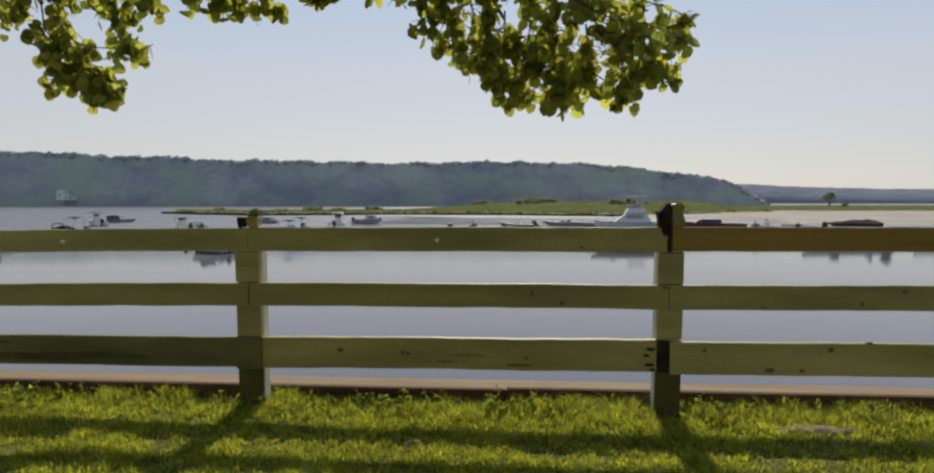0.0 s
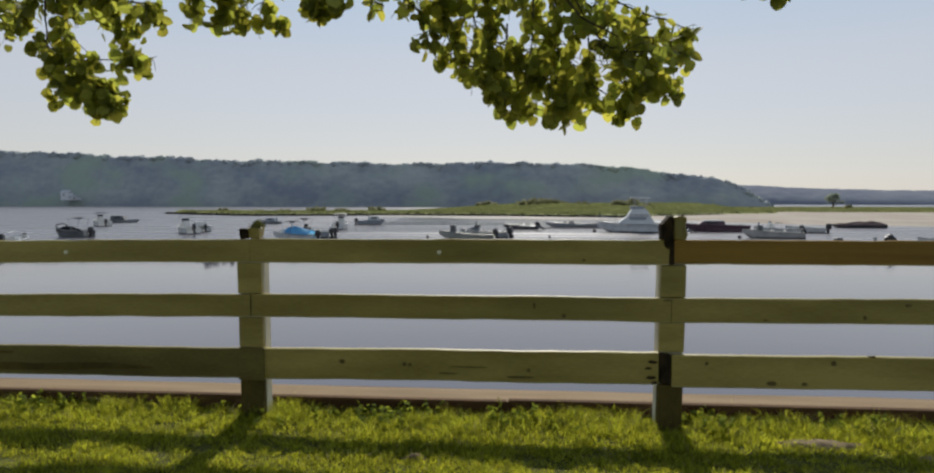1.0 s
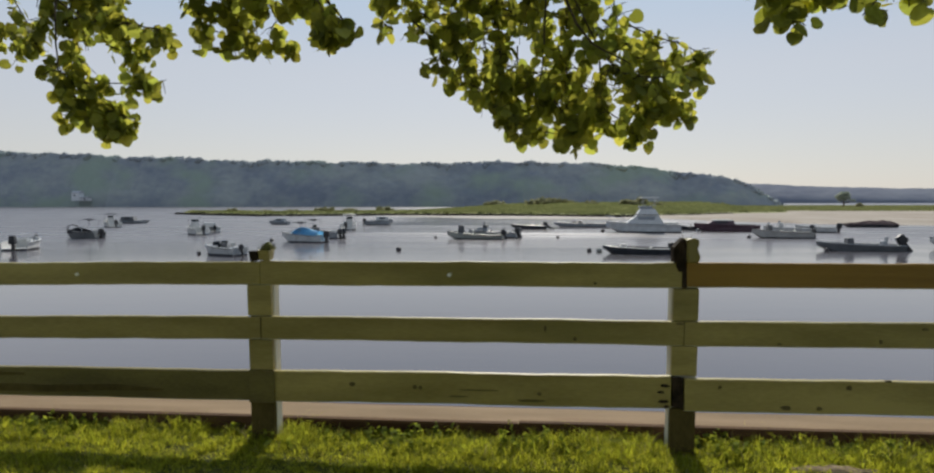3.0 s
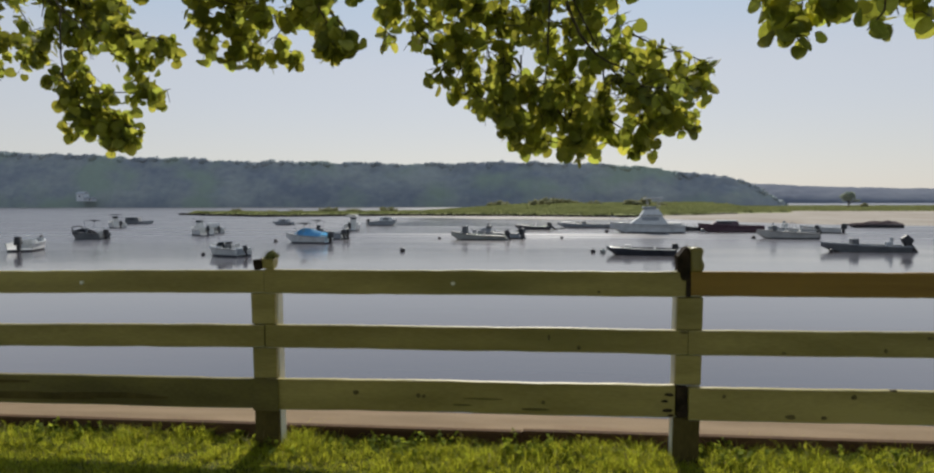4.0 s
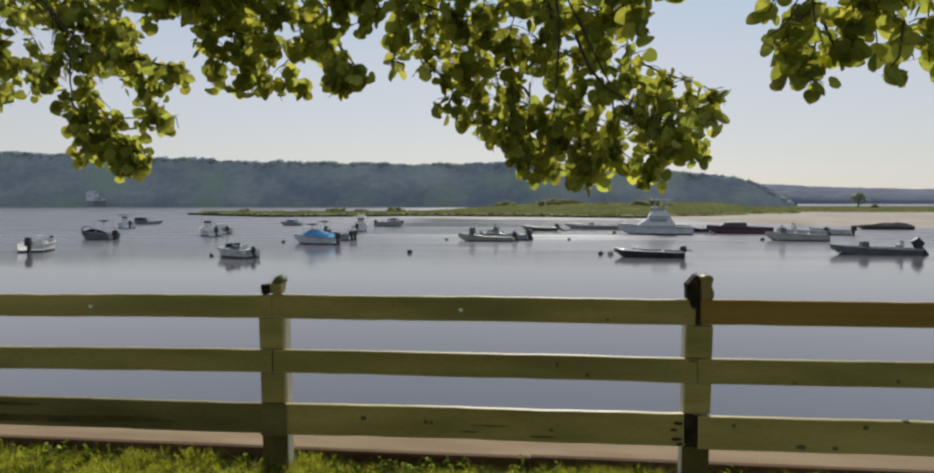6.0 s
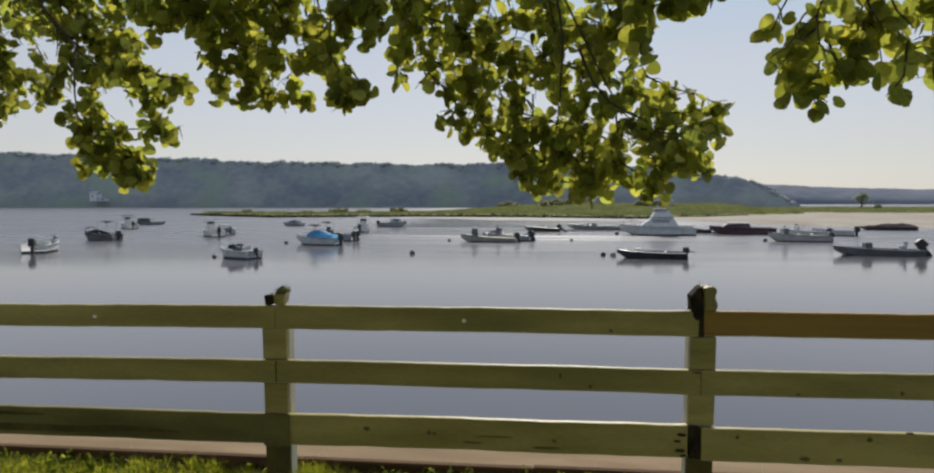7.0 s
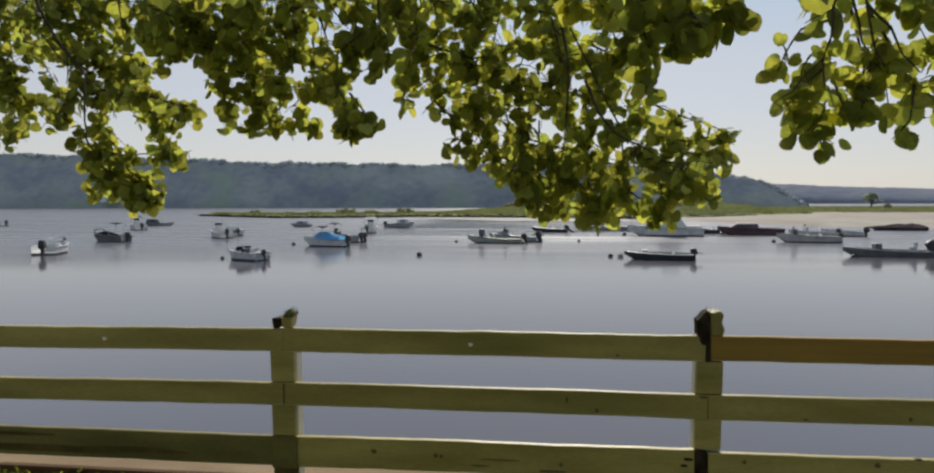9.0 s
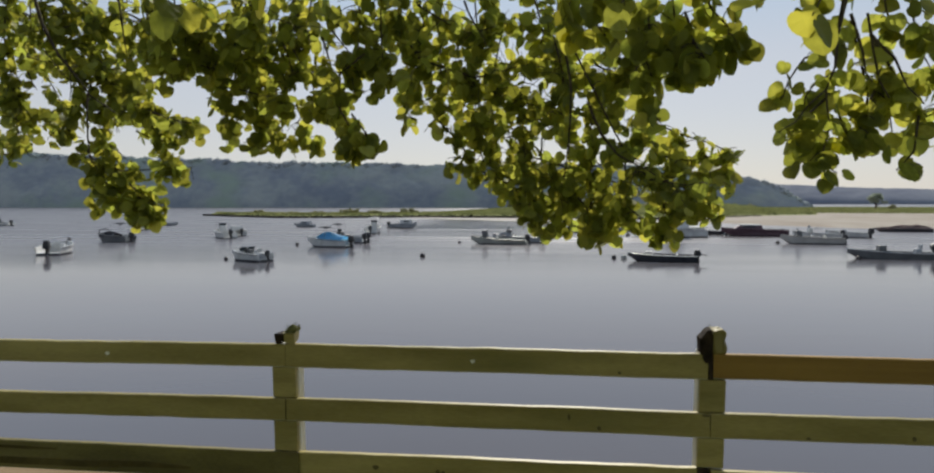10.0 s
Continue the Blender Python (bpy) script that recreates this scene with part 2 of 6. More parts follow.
def water_material():
    m = bpy.data.materials.new("harbour_water")
    m.use_nodes = True
    nt, N = m.node_tree, m.node_tree.nodes
    L = nt.links.new
    b = N["Principled BSDF"]
    b.inputs["Base Color"].default_value = (0.098, 0.093, 0.104, 1)
    b.inputs["IOR"].default_value = 1.33
    tc = N.new("ShaderNodeTexCoord")
    sep = N.new("ShaderNodeSeparateXYZ")
    L(tc.outputs["Object"], sep.inputs[0])
    wind = N.new("ShaderNodeMapRange")      # calm by the moorings, ruffled further out
    wind.inputs["From Min"].default_value, wind.inputs["From Max"].default_value = 40.0, 95.0
    wind.inputs["To Min"].default_value, wind.inputs["To Max"].default_value = 0.06, 0.29
    L(sep.outputs["Y"], wind.inputs["Value"])

    def sheltered(a, z0, z1, t0, t1):
        k = N.new("ShaderNodeMapRange")
        k.interpolation_type = "SMOOTHSTEP"
        for key, v in (("From Min", z0), ("From Max", z1), ("To Min", t0), ("To Max", t1)):
            k.inputs[key].default_value = v
        L(a, k.inputs["Value"])
        return k.outputs[0]

    def maths(op, a, c):
        k = N.new("ShaderNodeMath")
        k.operation = op
        L(a, k.inputs[0])
        if isinstance(c, float):
            k.inputs[1].default_value = c
        else:
            L(c, k.inputs[1])
        return k.outputs[0]

    # smooth water in the lee of the marsh, and long cat's-paws of wind
    across = maths("ABSOLUTE", maths("ADD", sep.outputs["X"], 3.0), 0.0)
    lee = maths("MULTIPLY", sheltered(across, 20.0, 40.0, 0.55, 0.0), sheltered(sep.outputs["Y"], 84.0, 106.0, 0.0, 1.0))
    mp = N.new("ShaderNodeMapping")
    mp.inputs["Scale"].default_value = (0.022, 0.16, 1)
    paw = N.new("ShaderNodeTexNoise")
    paw.inputs["Scale"].default_value, paw.inputs["Detail"].default_value = 1.0, 2
    L(tc.outputs["Object"], mp.inputs["Vector"])
    L(mp.outputs[0], paw.inputs["Vector"])
    streak = sheltered(paw.outputs["Fac"], 0.35, 0.65, 0.92, 1.24)
    still = maths("SUBTRACT", streak, lee)
    L(maths("MULTIPLY", wind.outputs[0], still), b.inputs["Roughness"])
    heights = []
    for scale, stretch, weight in ((0.9, (0.5, 1.0, 1), 1.0), (3.5, (0.6, 1.0, 1), 0.30), (0.05, (1, 2.2, 1), 3.0)):
        mp = N.new("ShaderNodeMapping")
        mp.inputs["Scale"].default_value = stretch
        n = N.new("ShaderNodeTexNoise")
        n.inputs["Scale"].default_value, n.inputs["Detail"].default_value = scale, 3
        L(tc.outputs["Object"], mp.inputs["Vector"])
        L(mp.outputs[0], n.inputs["Vector"])
        k = N.new("ShaderNodeMath")
        k.operation = "MULTIPLY"
        k.inputs[1].default_value = weight
        L(n.outputs["Fac"], k.inputs[0])
        heights.append(k)
    s1, s2 = N.new("ShaderNodeMath"), N.new("ShaderNodeMath")
    L(heights[0].outputs[0], s1.inputs[0])
    L(heights[1].outputs[0], s1.inputs[1])
    L(s1.outputs[0], s2.inputs[0])
    L(heights[2].outputs[0], s2.inputs[1])
    bump = N.new("ShaderNodeBump")
    bump.inputs["Strength"].default_value, bump.inputs["Distance"].default_value = 0.3, 0.009
    L(s2.outputs[0], bump.inputs["Height"])
    L(bump.outputs[0], b.inputs["Normal"])
    return m


GLASS, HARBOUR = glass_material(), water_material()


# ---- mesh helpers ----
def link_mesh(name, bm, material, smooth=False):
    me = bpy.data.meshes.new(name)
    bm.normal_update()
    bm.to_mesh(me)
    bm.free()
    me.materials.append(material)
    if smooth:
        me.polygons.foreach_set("use_smooth", [True] * len(me.polygons))
    return new(name, me)


def part(name, bm, material, parent, label="", smooth=False):
    ob = link_mesh(name, bm, material, smooth)
    ob.parent = parent
    if label:
        ob["label"] = label
    return ob


def bulk(name, verts, faces, material, smooth=False):
    """A large mesh from arrays of vertices and triangles or quads."""
    me = bpy.data.meshes.new(name)
    verts = np.asarray(verts, dtype=np.float32)
    faces = np.asarray(faces, dtype=np.int32)
    n, k = faces.shape
    me.vertices.add(len(verts))
    me.vertices.foreach_set("co", verts.ravel())
    me.loops.add(n * k)
    me.loops.foreach_set("vertex_index", faces.ravel())
    me.polygons.add(n)
    me.polygons.foreach_set("loop_start", np.arange(0, n * k, k, dtype=np.int32))
    me.polygons.foreach_set("use_smooth", np.full(n, smooth))
    me.update(calc_edges=True)
    me.validate()
    me.materials.append(material)
    return new(name, me)


def box(bm, x0, x1, y0, y1, z0, z1, bevel=0.0):
    """Adds a box, bevelled, to bm."""
    r = bmesh.ops.create_cube(bm, size=1.0, matrix=Matrix.Translation(((x0 + x1) / 2, (y0 + y1) / 2, (z0 + z1) / 2))
                              @ Matrix.Diagonal((x1 - x0, y1 - y0, z1 - z0, 1)))
    if bevel:
        es = list({e for v in r["verts"] for e in v.link_edges})
        bmesh.ops.bevel(bm, geom=es, offset=bevel, segments=2, affect="EDGES", profile=0.5)
    return bm


def tube(bm, pts, radii, sides=6):
    """Adds a tapered tube along pts."""
    rings = []
    for i, p in enumerate(pts):
        a, b = Vector(pts[max(i - 1, 0)]), Vector(pts[min(i + 1, len(pts) - 1)])
        d = (b - a).normalized()
        u = d.orthogonal().normalized() if abs(d.z) > 0.95 else d.cross(Vector((0, 0, 1))).normalized()
        v = d.cross(u)
        r = radii[i] if hasattr(radii, "__len__") else radii
        rings.append([bm.verts.new(Vector(p) + r * (math.cos(2 * math.pi * k / sides) * u + math.sin(2 * math.pi * k / sides) * v)) for k in range(sides)])
    for a, b in zip(rings, rings[1:]):
        for k in range(sides):
            bm.faces.new((a[k], a[(k + 1) % sides], b[(k + 1) % sides], b[k]))
    bm.faces.new(rings[0][::-1])
    bm.faces.new(rings[-1])
    return bm


def rough_up(bm, amount, scale):
    for v in bm.verts:
        v.co += amount * noise.noise_vector(v.co * scale)
    return bm


def thing(name, loc, label, category, group="", heading=0.0):
    e = new(name)
    e.empty_display_size = 0.2
    e.matrix_world = pose(*loc, 0, 0, heading)
    return tagged(e, label, category, group)


# ---- ground, seawall and water ----
def terrain(name, xs, ys, height, material, label, smooth=True):
    X, Y = np.meshgrid(xs, ys)
    Z = np.vectorize(height)(X, Y)
    V = np.stack([X, Y, Z], -1).reshape(-1, 3)
    w = len(xs)
    i = np.arange((len(ys) - 1) * w).reshape(-1, w)[:, :-1].ravel()
    F = np.stack([i, i + 1, i + 1 + w, i + w], -1)
    return tagged(bulk(name, V, F, material, smooth), label, name.replace("_", " "), kind="structure")


def lawn_height(x, y):
    return GROUND + 0.018 * noise.noise(Vector((x * 1.7, y * 1.7, 3.0))) + 0.03 * noise.noise(Vector((x * 0.3, y * 0.3, 7.0))) * (0 if y > 2 else 1)


terrain("ground", np.concatenate([np.linspace(-40, -4, 20), np.linspace(-3.8, 4.2, 70), np.linspace(4.5, 40, 20)]),
        np.concatenate([np.linspace(-45, 1, 24), np.linspace(1.2, 3.9, 30)]), lawn_height, SOIL, "rough lawn soil under the grass beside the fence")
terrain("ground_strip", np.linspace(-40, 40, 161), np.linspace(3.93, 4.74, 9),
        lambda x, y: 0.035 - 0.155 * (y - 3.93) / 0.81 + 0.012 * noise.noise(Vector((x * 2, y * 3, 1.0))), STRIP, "packed reddish sand strip behind the fence")
for cx, cy, rx, ry in ((2.08, 3.53, 0.26, 0.07), (2.75, 3.36, 0.30, 0.07), (-0.05, 3.16, 0.08, 0.03)):
    bm = bmesh.new()
    rings = []
    for k in range(9):
        q = k / 8
        rings.append([bm.verts.new((cx + rx * q * math.cos(a) * (1 + 0.25 * noise.noise(Vector((math.cos(a) * 2, math.sin(a) * 2, cx)))),
                                    cy + ry * q * math.sin(a), GROUND + 0.032 * (1 - q ** 3) + 0.016 * noise.noise(Vector((cx + rx * q * math.cos(a), cy + ry * q * math.sin(a), 0)) * 16) - (0.03 if k == 8 else 0)))
                      for a in (2 * math.pi * i / 28 for i in range(28))])
    for r0, r1 in zip(rings[1:], rings[2:]):
        for i in range(28):
            bm.faces.new((r0[i], r1[i], r1[(i + 1) % 28], r0[(i + 1) % 28]))
    bm.faces.new(rings[1])
    bmesh.ops.delete(bm, geom=rings[0], context="VERTS")
    tagged(link_mesh("bare_soil", bm, DIRT, True), "worn patch of bare brown soil in the grass", "soil", kind="structure")
water = bulk("water", [(-2500, 4.7, WATER), (2500, 4.7, WATER), (2500, 4200, WATER), (-2500, 4200, WATER)], [(0, 1, 2, 3)], HARBOUR)
tagged(water, "calm grey-blue harbour water reflecting the hazy sky", "water", kind="structure")

edge = thing("seawall", (0, 0, 0), "dark timber seawall edging between lawn and water", "seawall")
edge["kind"] = "structure"
for k in range(-10, 10):
    bm = bmesh.new()
    box(bm, k * 3.6 + 0.4, k * 3.6 + 3.994, 3.884, 3.934, -0.35, 0.042 + 0.006 * ((k * 7) % 3 - 1) + (0.02 if k == 0 else 0), 0.006)
    part("edge_board", bm, SLEEPER, edge)
for k in range(-20, 20):
    bm = bmesh.new()
    box(bm, k * 1.8, k * 1.8 + 1.79, 4.74, 4.80, WATER - 0.6, -0.135, 0.008)
    part("face_plank", bm, SLEEPER, edge)


# ---- fence ----
fence = thing("fence", (0, 0, GROUND), "weathered cream-painted three-rail timber fence on the lawn edge", "fence")


def board(name, x0, z0, x1, z1, height, material, label="", y0=3.70, thick=0.04):
    """A rail from one end's centre to the other's, slightly warped, with worn edges."""
    n = 28
    bm = bmesh.new()
    seed = x0 * 3.1 + z0 * 17
    rings = []
    for i in range(n + 1):
        t = i / n
        x, zc = x0 + (x1 - x0) * t, z0 + (z1 - z0) * t + 0.004 * noise.noise(Vector((x0 + t * 3, seed, 0)))
        yy = y0 + 0.004 * noise.noise(Vector((t * 2.5, seed, 5)))
        h = height / 2
        wt, wb = (0.0035 * noise.noise(Vector((x * 6, seed, 9))), 0.0035 * noise.noise(Vector((x * 6, seed, 19))))
        c = 0.005
        prof = [(yy, zc - h + c + wb), (yy + c, zc - h + wb), (yy + thick - c, zc - h + wb), (yy + thick, zc - h + c + wb),
                (yy + thick, zc + h - c + wt), (yy + thick - c, zc + h + wt), (yy + c, zc + h + wt), (yy, zc + h - c + wt)]
        rings.append([bm.verts.new((x, y, z - GROUND)) for y, z in prof])
    for a, b in zip(rings, rings[1:]):
        for k in range(8):
            bm.faces.new((a[k], b[k], b[(k + 1) % 8], a[(k + 1) % 8]))
    bm.faces.new(rings[0])
    bm.faces.new(rings[-1][::-1])
    ob = part(name, bm, material, fence, label)
    ob.data.materials.append(SUNLIT_TINT)      # upper edge: sunlight put in as a paler colour
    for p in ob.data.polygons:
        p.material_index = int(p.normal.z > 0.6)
    return ob


# rails: end x, end centre z, other end x, other end centre z, height
for x0, z0, x1, z1, h, mat_, lab in (
        (-3.565, 0.942, -1.128, 0.9695, 0.136, PAINT, ""), (-3.565, 0.612, -1.128, 0.644, 0.136, PAINT, ""), (-3.565, 0.283, -1.128, 0.2945, 0.180, STAINED, "algae-stained lower rail"),
        (-1.124, 0.9705, 1.318, 0.976, 0.141, PAINT, ""), (-1.124, 0.644, 1.322, 0.6475, 0.138, PAINT, ""), (-1.124, 0.2955, 1.256, 0.3135, 0.184, PAINT, ""),
        (1.334, 0.978, 3.77, 0.984, 0.137, NEW_RAIL, "bare brown replacement rail"), (1.326, 0.6465, 3.77, 0.667, 0.140, PAINT, ""), (1.331, 0.301, 3.77, 0.316, 0.186, PAINT, "")):
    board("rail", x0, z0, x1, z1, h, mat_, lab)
for side in (-1, 1):
    for k in range(4):
        xa = 3.774 + 2.44 * k if side > 0 else -3.569 - 2.44 * (k + 1)
        for zc, h in ((0.975, 0.137), (0.655, 0.137), (0.315, 0.182)):
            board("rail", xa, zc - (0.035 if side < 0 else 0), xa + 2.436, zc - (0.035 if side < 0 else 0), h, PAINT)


def fence_post(x0, x1, top, lean=0.0):
    bm = bmesh.new()
    box(bm, x0, x1, 3.744, 3.835, -0.55, top - GROUND, 0.008)
    bmesh.ops.subdivide_edges(bm, edges=[e for e in bm.edges if abs(e.verts[0].co.z - e.verts[1].co.z) > 0.4], cuts=10)
    for v in bm.verts:
        v.co.x += lean * v.co.z + 0.004 * noise.noise(Vector((v.co.z * 4, x0, v.co.y)))
        v.co.y += 0.003 * noise.noise(Vector((v.co.z * 4, x0 + 9, v.co.x)))
        if v.co.z > top - GROUND - 0.03:
            v.co.z += 0.012 * noise.noise(v.co * 22)
    # paler all over, so that the visible sides look sunlit
    return part("post", bm, SUNLIT_TINT, fence)


def spacer(x0, x1, z0, z1, material, lean=0.0):
    """Cover board nailed on the post's face between two rails."""
    bm = bmesh.new()
    box(bm, x0, x1, 3.708, 3.743, z0 - GROUND, z1 - GROUND, 0.004)
    rough_up(bm, 0.002, 14)
    for v in bm.verts:
        v.co.x += lean * v.co.z
    return part("cover_board", bm, material, fence)


LP, RP = (-1.198, -1.046), (1.248, 1.396)      # at lawn level; both lean outwards
fence_post(*LP, 1.022, -0.016)
fence_post(*RP, 1.05, 0.014)
for k in range(1, 5):
    fence_post(LP[0] - 2.44 * k, LP[1] - 2.44 * k, 1.10)
    fence_post(RP[0] + 2.44 * k, RP[1] + 2.44 * k, 1.12)
# lowest cover board on each post is the darker brown
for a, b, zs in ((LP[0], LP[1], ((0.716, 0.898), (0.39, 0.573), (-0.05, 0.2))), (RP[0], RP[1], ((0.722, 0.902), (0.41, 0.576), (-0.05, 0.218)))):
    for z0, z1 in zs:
        spacer(a + 0.002, b - 0.004, z0, z1, DARK_WOOD if z0 < 0 else PAINT, -0.016 if a < 0 else 0.014)
# added plate before the rails, stands in for the post's own darker face
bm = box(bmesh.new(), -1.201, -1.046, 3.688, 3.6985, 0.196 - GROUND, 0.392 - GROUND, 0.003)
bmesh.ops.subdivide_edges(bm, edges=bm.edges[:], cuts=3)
part("post_plate", rough_up(bm, 0.003, 12), STAINED, fence, "dark stained plate in place of the post's face")
# split and mossy tops
bm = box(bmesh.new(), -1.141, -1.068, 3.70, 3.79, 1.041 - GROUND, 1.108 - GROUND, 0.01)
bmesh.ops.subdivide_edges(bm, edges=bm.edges[:], cuts=3)
part("post_top", rough_up(bm, 0.012, 20), PAINT, fence)
bm = box(bmesh.new(), -1.192, -1.143, 3.70, 3.80, 1.041 - GROUND, 1.098 - GROUND, 0.006)
bmesh.ops.subdivide_edges(bm, edges=bm.edges[:], cuts=3)
part("rotted_edge", rough_up(bm, 0.008, 25), ROT, fence, "black rotted wood")
bm = box(bmesh.new(), 1.330, 1.404, 3.70, 3.84, 1.049 - GROUND, 1.180 - GROUND, 0.01)
bmesh.ops.subdivide_edges(bm, edges=bm.edges[:], cuts=4)
for v in bm.verts:                          # worn shoulder and a notch below it
    if v.co.z > 1.15 - GROUND:
        v.co.z -= max(0.0, v.co.x - 1.385) * 0.5
    elif v.co.z > 1.10 - GROUND and v.co.x > 1.38:
        v.co.x -= 0.012
part("post_top", rough_up(bm, 0.010, 16), PAINT, fence)
bm = box(bmesh.new(), 1.264, 1.327, 3.694, 3.80, 1.0 - GROUND, 1.184 - GROUND, 0.008)
bmesh.ops.subdivide_edges(bm, edges=bm.edges[:], cuts=4)
for v in bm.verts:                          # splintered away at its outer side
    if v.co.z > 1.08 - GROUND:
        v.co.z -= 0.045 * min(1.0, max(0.0, (1.305 - v.co.x) / 0.03))
    if v.co.z < 1.04 - GROUND:
        v.co.x += max(0.0, 1.04 - GROUND - v.co.z) * 0.7 * (1.327 - v.co.x) / 0.063
part("rotted_edge", rough_up(bm, 0.011, 18), ROT, fence, "black rotted wood")
bm = box(bmesh.new(), 1.306, 1.331, 3.692, 3.73, 0.905 - GROUND, 1.03 - GROUND, 0.004)
bmesh.ops.subdivide_edges(bm, edges=bm.edges[:], cuts=3)
part("rotted_edge", rough_up(bm, 0.006, 30), ROT, fence, "black rotted wood")
bm = box(bmesh.new(), 1.262, 1.328, 3.704, 3.742, 0.225 - GROUND, 0.402 - GROUND, 0.006)
bmesh.ops.subdivide_edges(bm, edges=bm.edges[:], cuts=4)
part("rotted_edge", rough_up(bm, 0.010, 26), ROT, fence, "black rotted wood")
for mx, mz, w, n in ((-1.096, 1.118, 0.014, 80), (1.352, 1.170, 0.012, 9), (1.316, 1.172, 0.010, 4)):
    bm = bmesh.new()
    if n > 50:                              # cushion of moss sloping down to the rotted side
        for dx, dz, r in ((0.0, 0.006, 0.028), (0.012, 0.016, 0.022), (-0.022, -0.008, 0.020), (-0.038, -0.018, 0.014), (0.004, 0.026, 0.016)):
            bmesh.ops.create_icosphere(bm, subdivisions=2, radius=r, matrix=Matrix.Translation((mx + dx, 3.735, mz + dz - GROUND - 0.008)))
        ob = part("moss", rough_up(bm, 0.008, 60), MOSS, fence, "cushion of dark green moss", True)
        bm = bmesh.new()
    for k in range(n):
        c = Vector((mx + random.gauss(0, w), 3.765 + random.gauss(0, 0.035), mz - GROUND - 0.006))
        if k % 3 == 0:
            bmesh.ops.create_icosphere(bm, subdivisions=1, radius=random.uniform(0.005, 0.010), matrix=Matrix.Translation(c) @ Matrix.Diagonal((1.3, 1.3, 0.7, 1)))
            continue
        a, h = random.uniform(0, 6.28), random.uniform(0.018, 0.055)
        side, lean = Vector((math.cos(a), math.sin(a), 0)) * 0.0028, Vector((random.gauss(0, 0.012), random.gauss(0, 0.012), h))
        v = [bm.verts.new(p) for p in (c - side, c + side, c + lean)]
        bm.faces.new(v)
    tagged(part("moss_tuft", bm, MOSS, fence), "dry green moss and grass", kind="stuff")
# knots, bolt heads
def blotch(x, z, rx, rz, material, name, label=""):
    bm = bmesh.new()
    n = 14
    ring = []
    for k in range(n):
        a = 2 * math.pi * k / n
        r = 1 + 0.35 * noise.noise(Vector((math.cos(a) * 1.5 + x * 9, math.sin(a) * 1.5, z * 7)))
        ring.append((x + rx * r * math.cos(a), z - GROUND + rz * r * math.sin(a)))
    lo = [bm.verts.new((u, 3.706, w)) for u, w in ring]
    hi = [bm.verts.new((x + (u - x) * 0.8, 3.6945, z - GROUND + (w - z + GROUND) * 0.8)) for u, w in ring]
    bm.faces.new(hi[::-1])
    for k in range(n):
        bm.faces.new((lo[k], lo[(k + 1) % n], hi[(k + 1) % n], hi[k]))
    part(name, bm, material, fence, label)


for x, z, rx, rz in ((-0.577, 0.319, 0.022, 0.014), (-0.205, 0.312, 0.014, 0.013), (-0.172, 0.309, 0.012, 0.011), (0.52, 0.29, 0.013, 0.013),
                     (1.523, 0.351, 0.012, 0.014), (2.214, 0.364, 0.018, 0.016), (1.88, 0.243, 0.035, 0.014), (2.06, 0.243, 0.02, 0.011),
                     (2.373, 0.622, 0.011, 0.015), (2.60, 0.695, 0.02, 0.009), (0.83, 0.93, 0.010, 0.010), (0.55, 0.665, 0.008, 0.018),
                     (0.72, 0.61, 0.012, 0.012), (1.84, 0.60, 0.015, 0.008), (2.42, 0.405, 0.02, 0.007), (1.3, 0.705, 0.025, 0.008)):
    blotch(x, z, rx, rz, KNOT, "knot")
for x, z, rx, rz in ((-2.75, 0.248, 0.62, 0.030), (-2.1, 0.262, 0.36, 0.022), (-2.9, 0.335, 0.30, 0.012), (0.17, 0.301, 0.13, 0.005), (0.05, 0.262, 0.07, 0.005), (0.47, 0.248, 0.09, 0.008)):
    blotch(x, z, rx, rz, STAINED if rx < 0.2 else DARK_WOOD, "stain", "dark weather stain")
for x, z, rx, rz in ((1.225, 0.352, 0.030, 0.010), (1.215, 0.262, 0.035, 0.011), (1.20, 0.315, 0.022, 0.008), (1.232, 0.233, 0.02, 0.010)):
    blotch(x, z, rx, rz, ROT, "rot_patch", "black rotted wood")
for x, z in ((-2.271, 0.953), (0.0, 0.97)):
    blotch(x, z, 0.015, 0.013, NAIL, "bolt_head", "bolt head with a painted bright glint")
bm = box(bmesh.new(), -1.1275, -1.1245, 3.6975, 3.712, 0.578 - GROUND, 0.71 - GROUND)
part("joint_gap", bm, ROT, fence)


# ---- far shore: wooded hills, marsh, sandbar ----
def clump_mesh(rings=5, sides=9):
    """Unit crown: a lumpy ball, as arrays."""
    V, F = [(0, 0, 1.0)], []
    for i in range(1, rings):
        a = math.pi * i / rings
        for k in range(sides):
            b = 2 * math.pi * (k + 0.5 * (i % 2)) / sides
            V.append((math.sin(a) * math.cos(b), math.sin(a) * math.sin(b), math.cos(a)))
    V.append((0, 0, -1.0))
    for k in range(sides):
        F.append((0, 1 + k, 1 + (k + 1) % sides))
        for i in range(rings - 2):
            p, q = 1 + i * sides + k, 1 + i * sides + (k + 1) % sides
            F += [(p, p + sides, q + sides), (p, q + sides, q)]
        e = 1 + (rings - 2) * sides
        F.append((e + k, len(V) - 1, e + (k + 1) % sides))
    return np.array(V), np.array(F)


UNIT_V, UNIT_F = clump_mesh()
rng = np.random.default_rng(5)


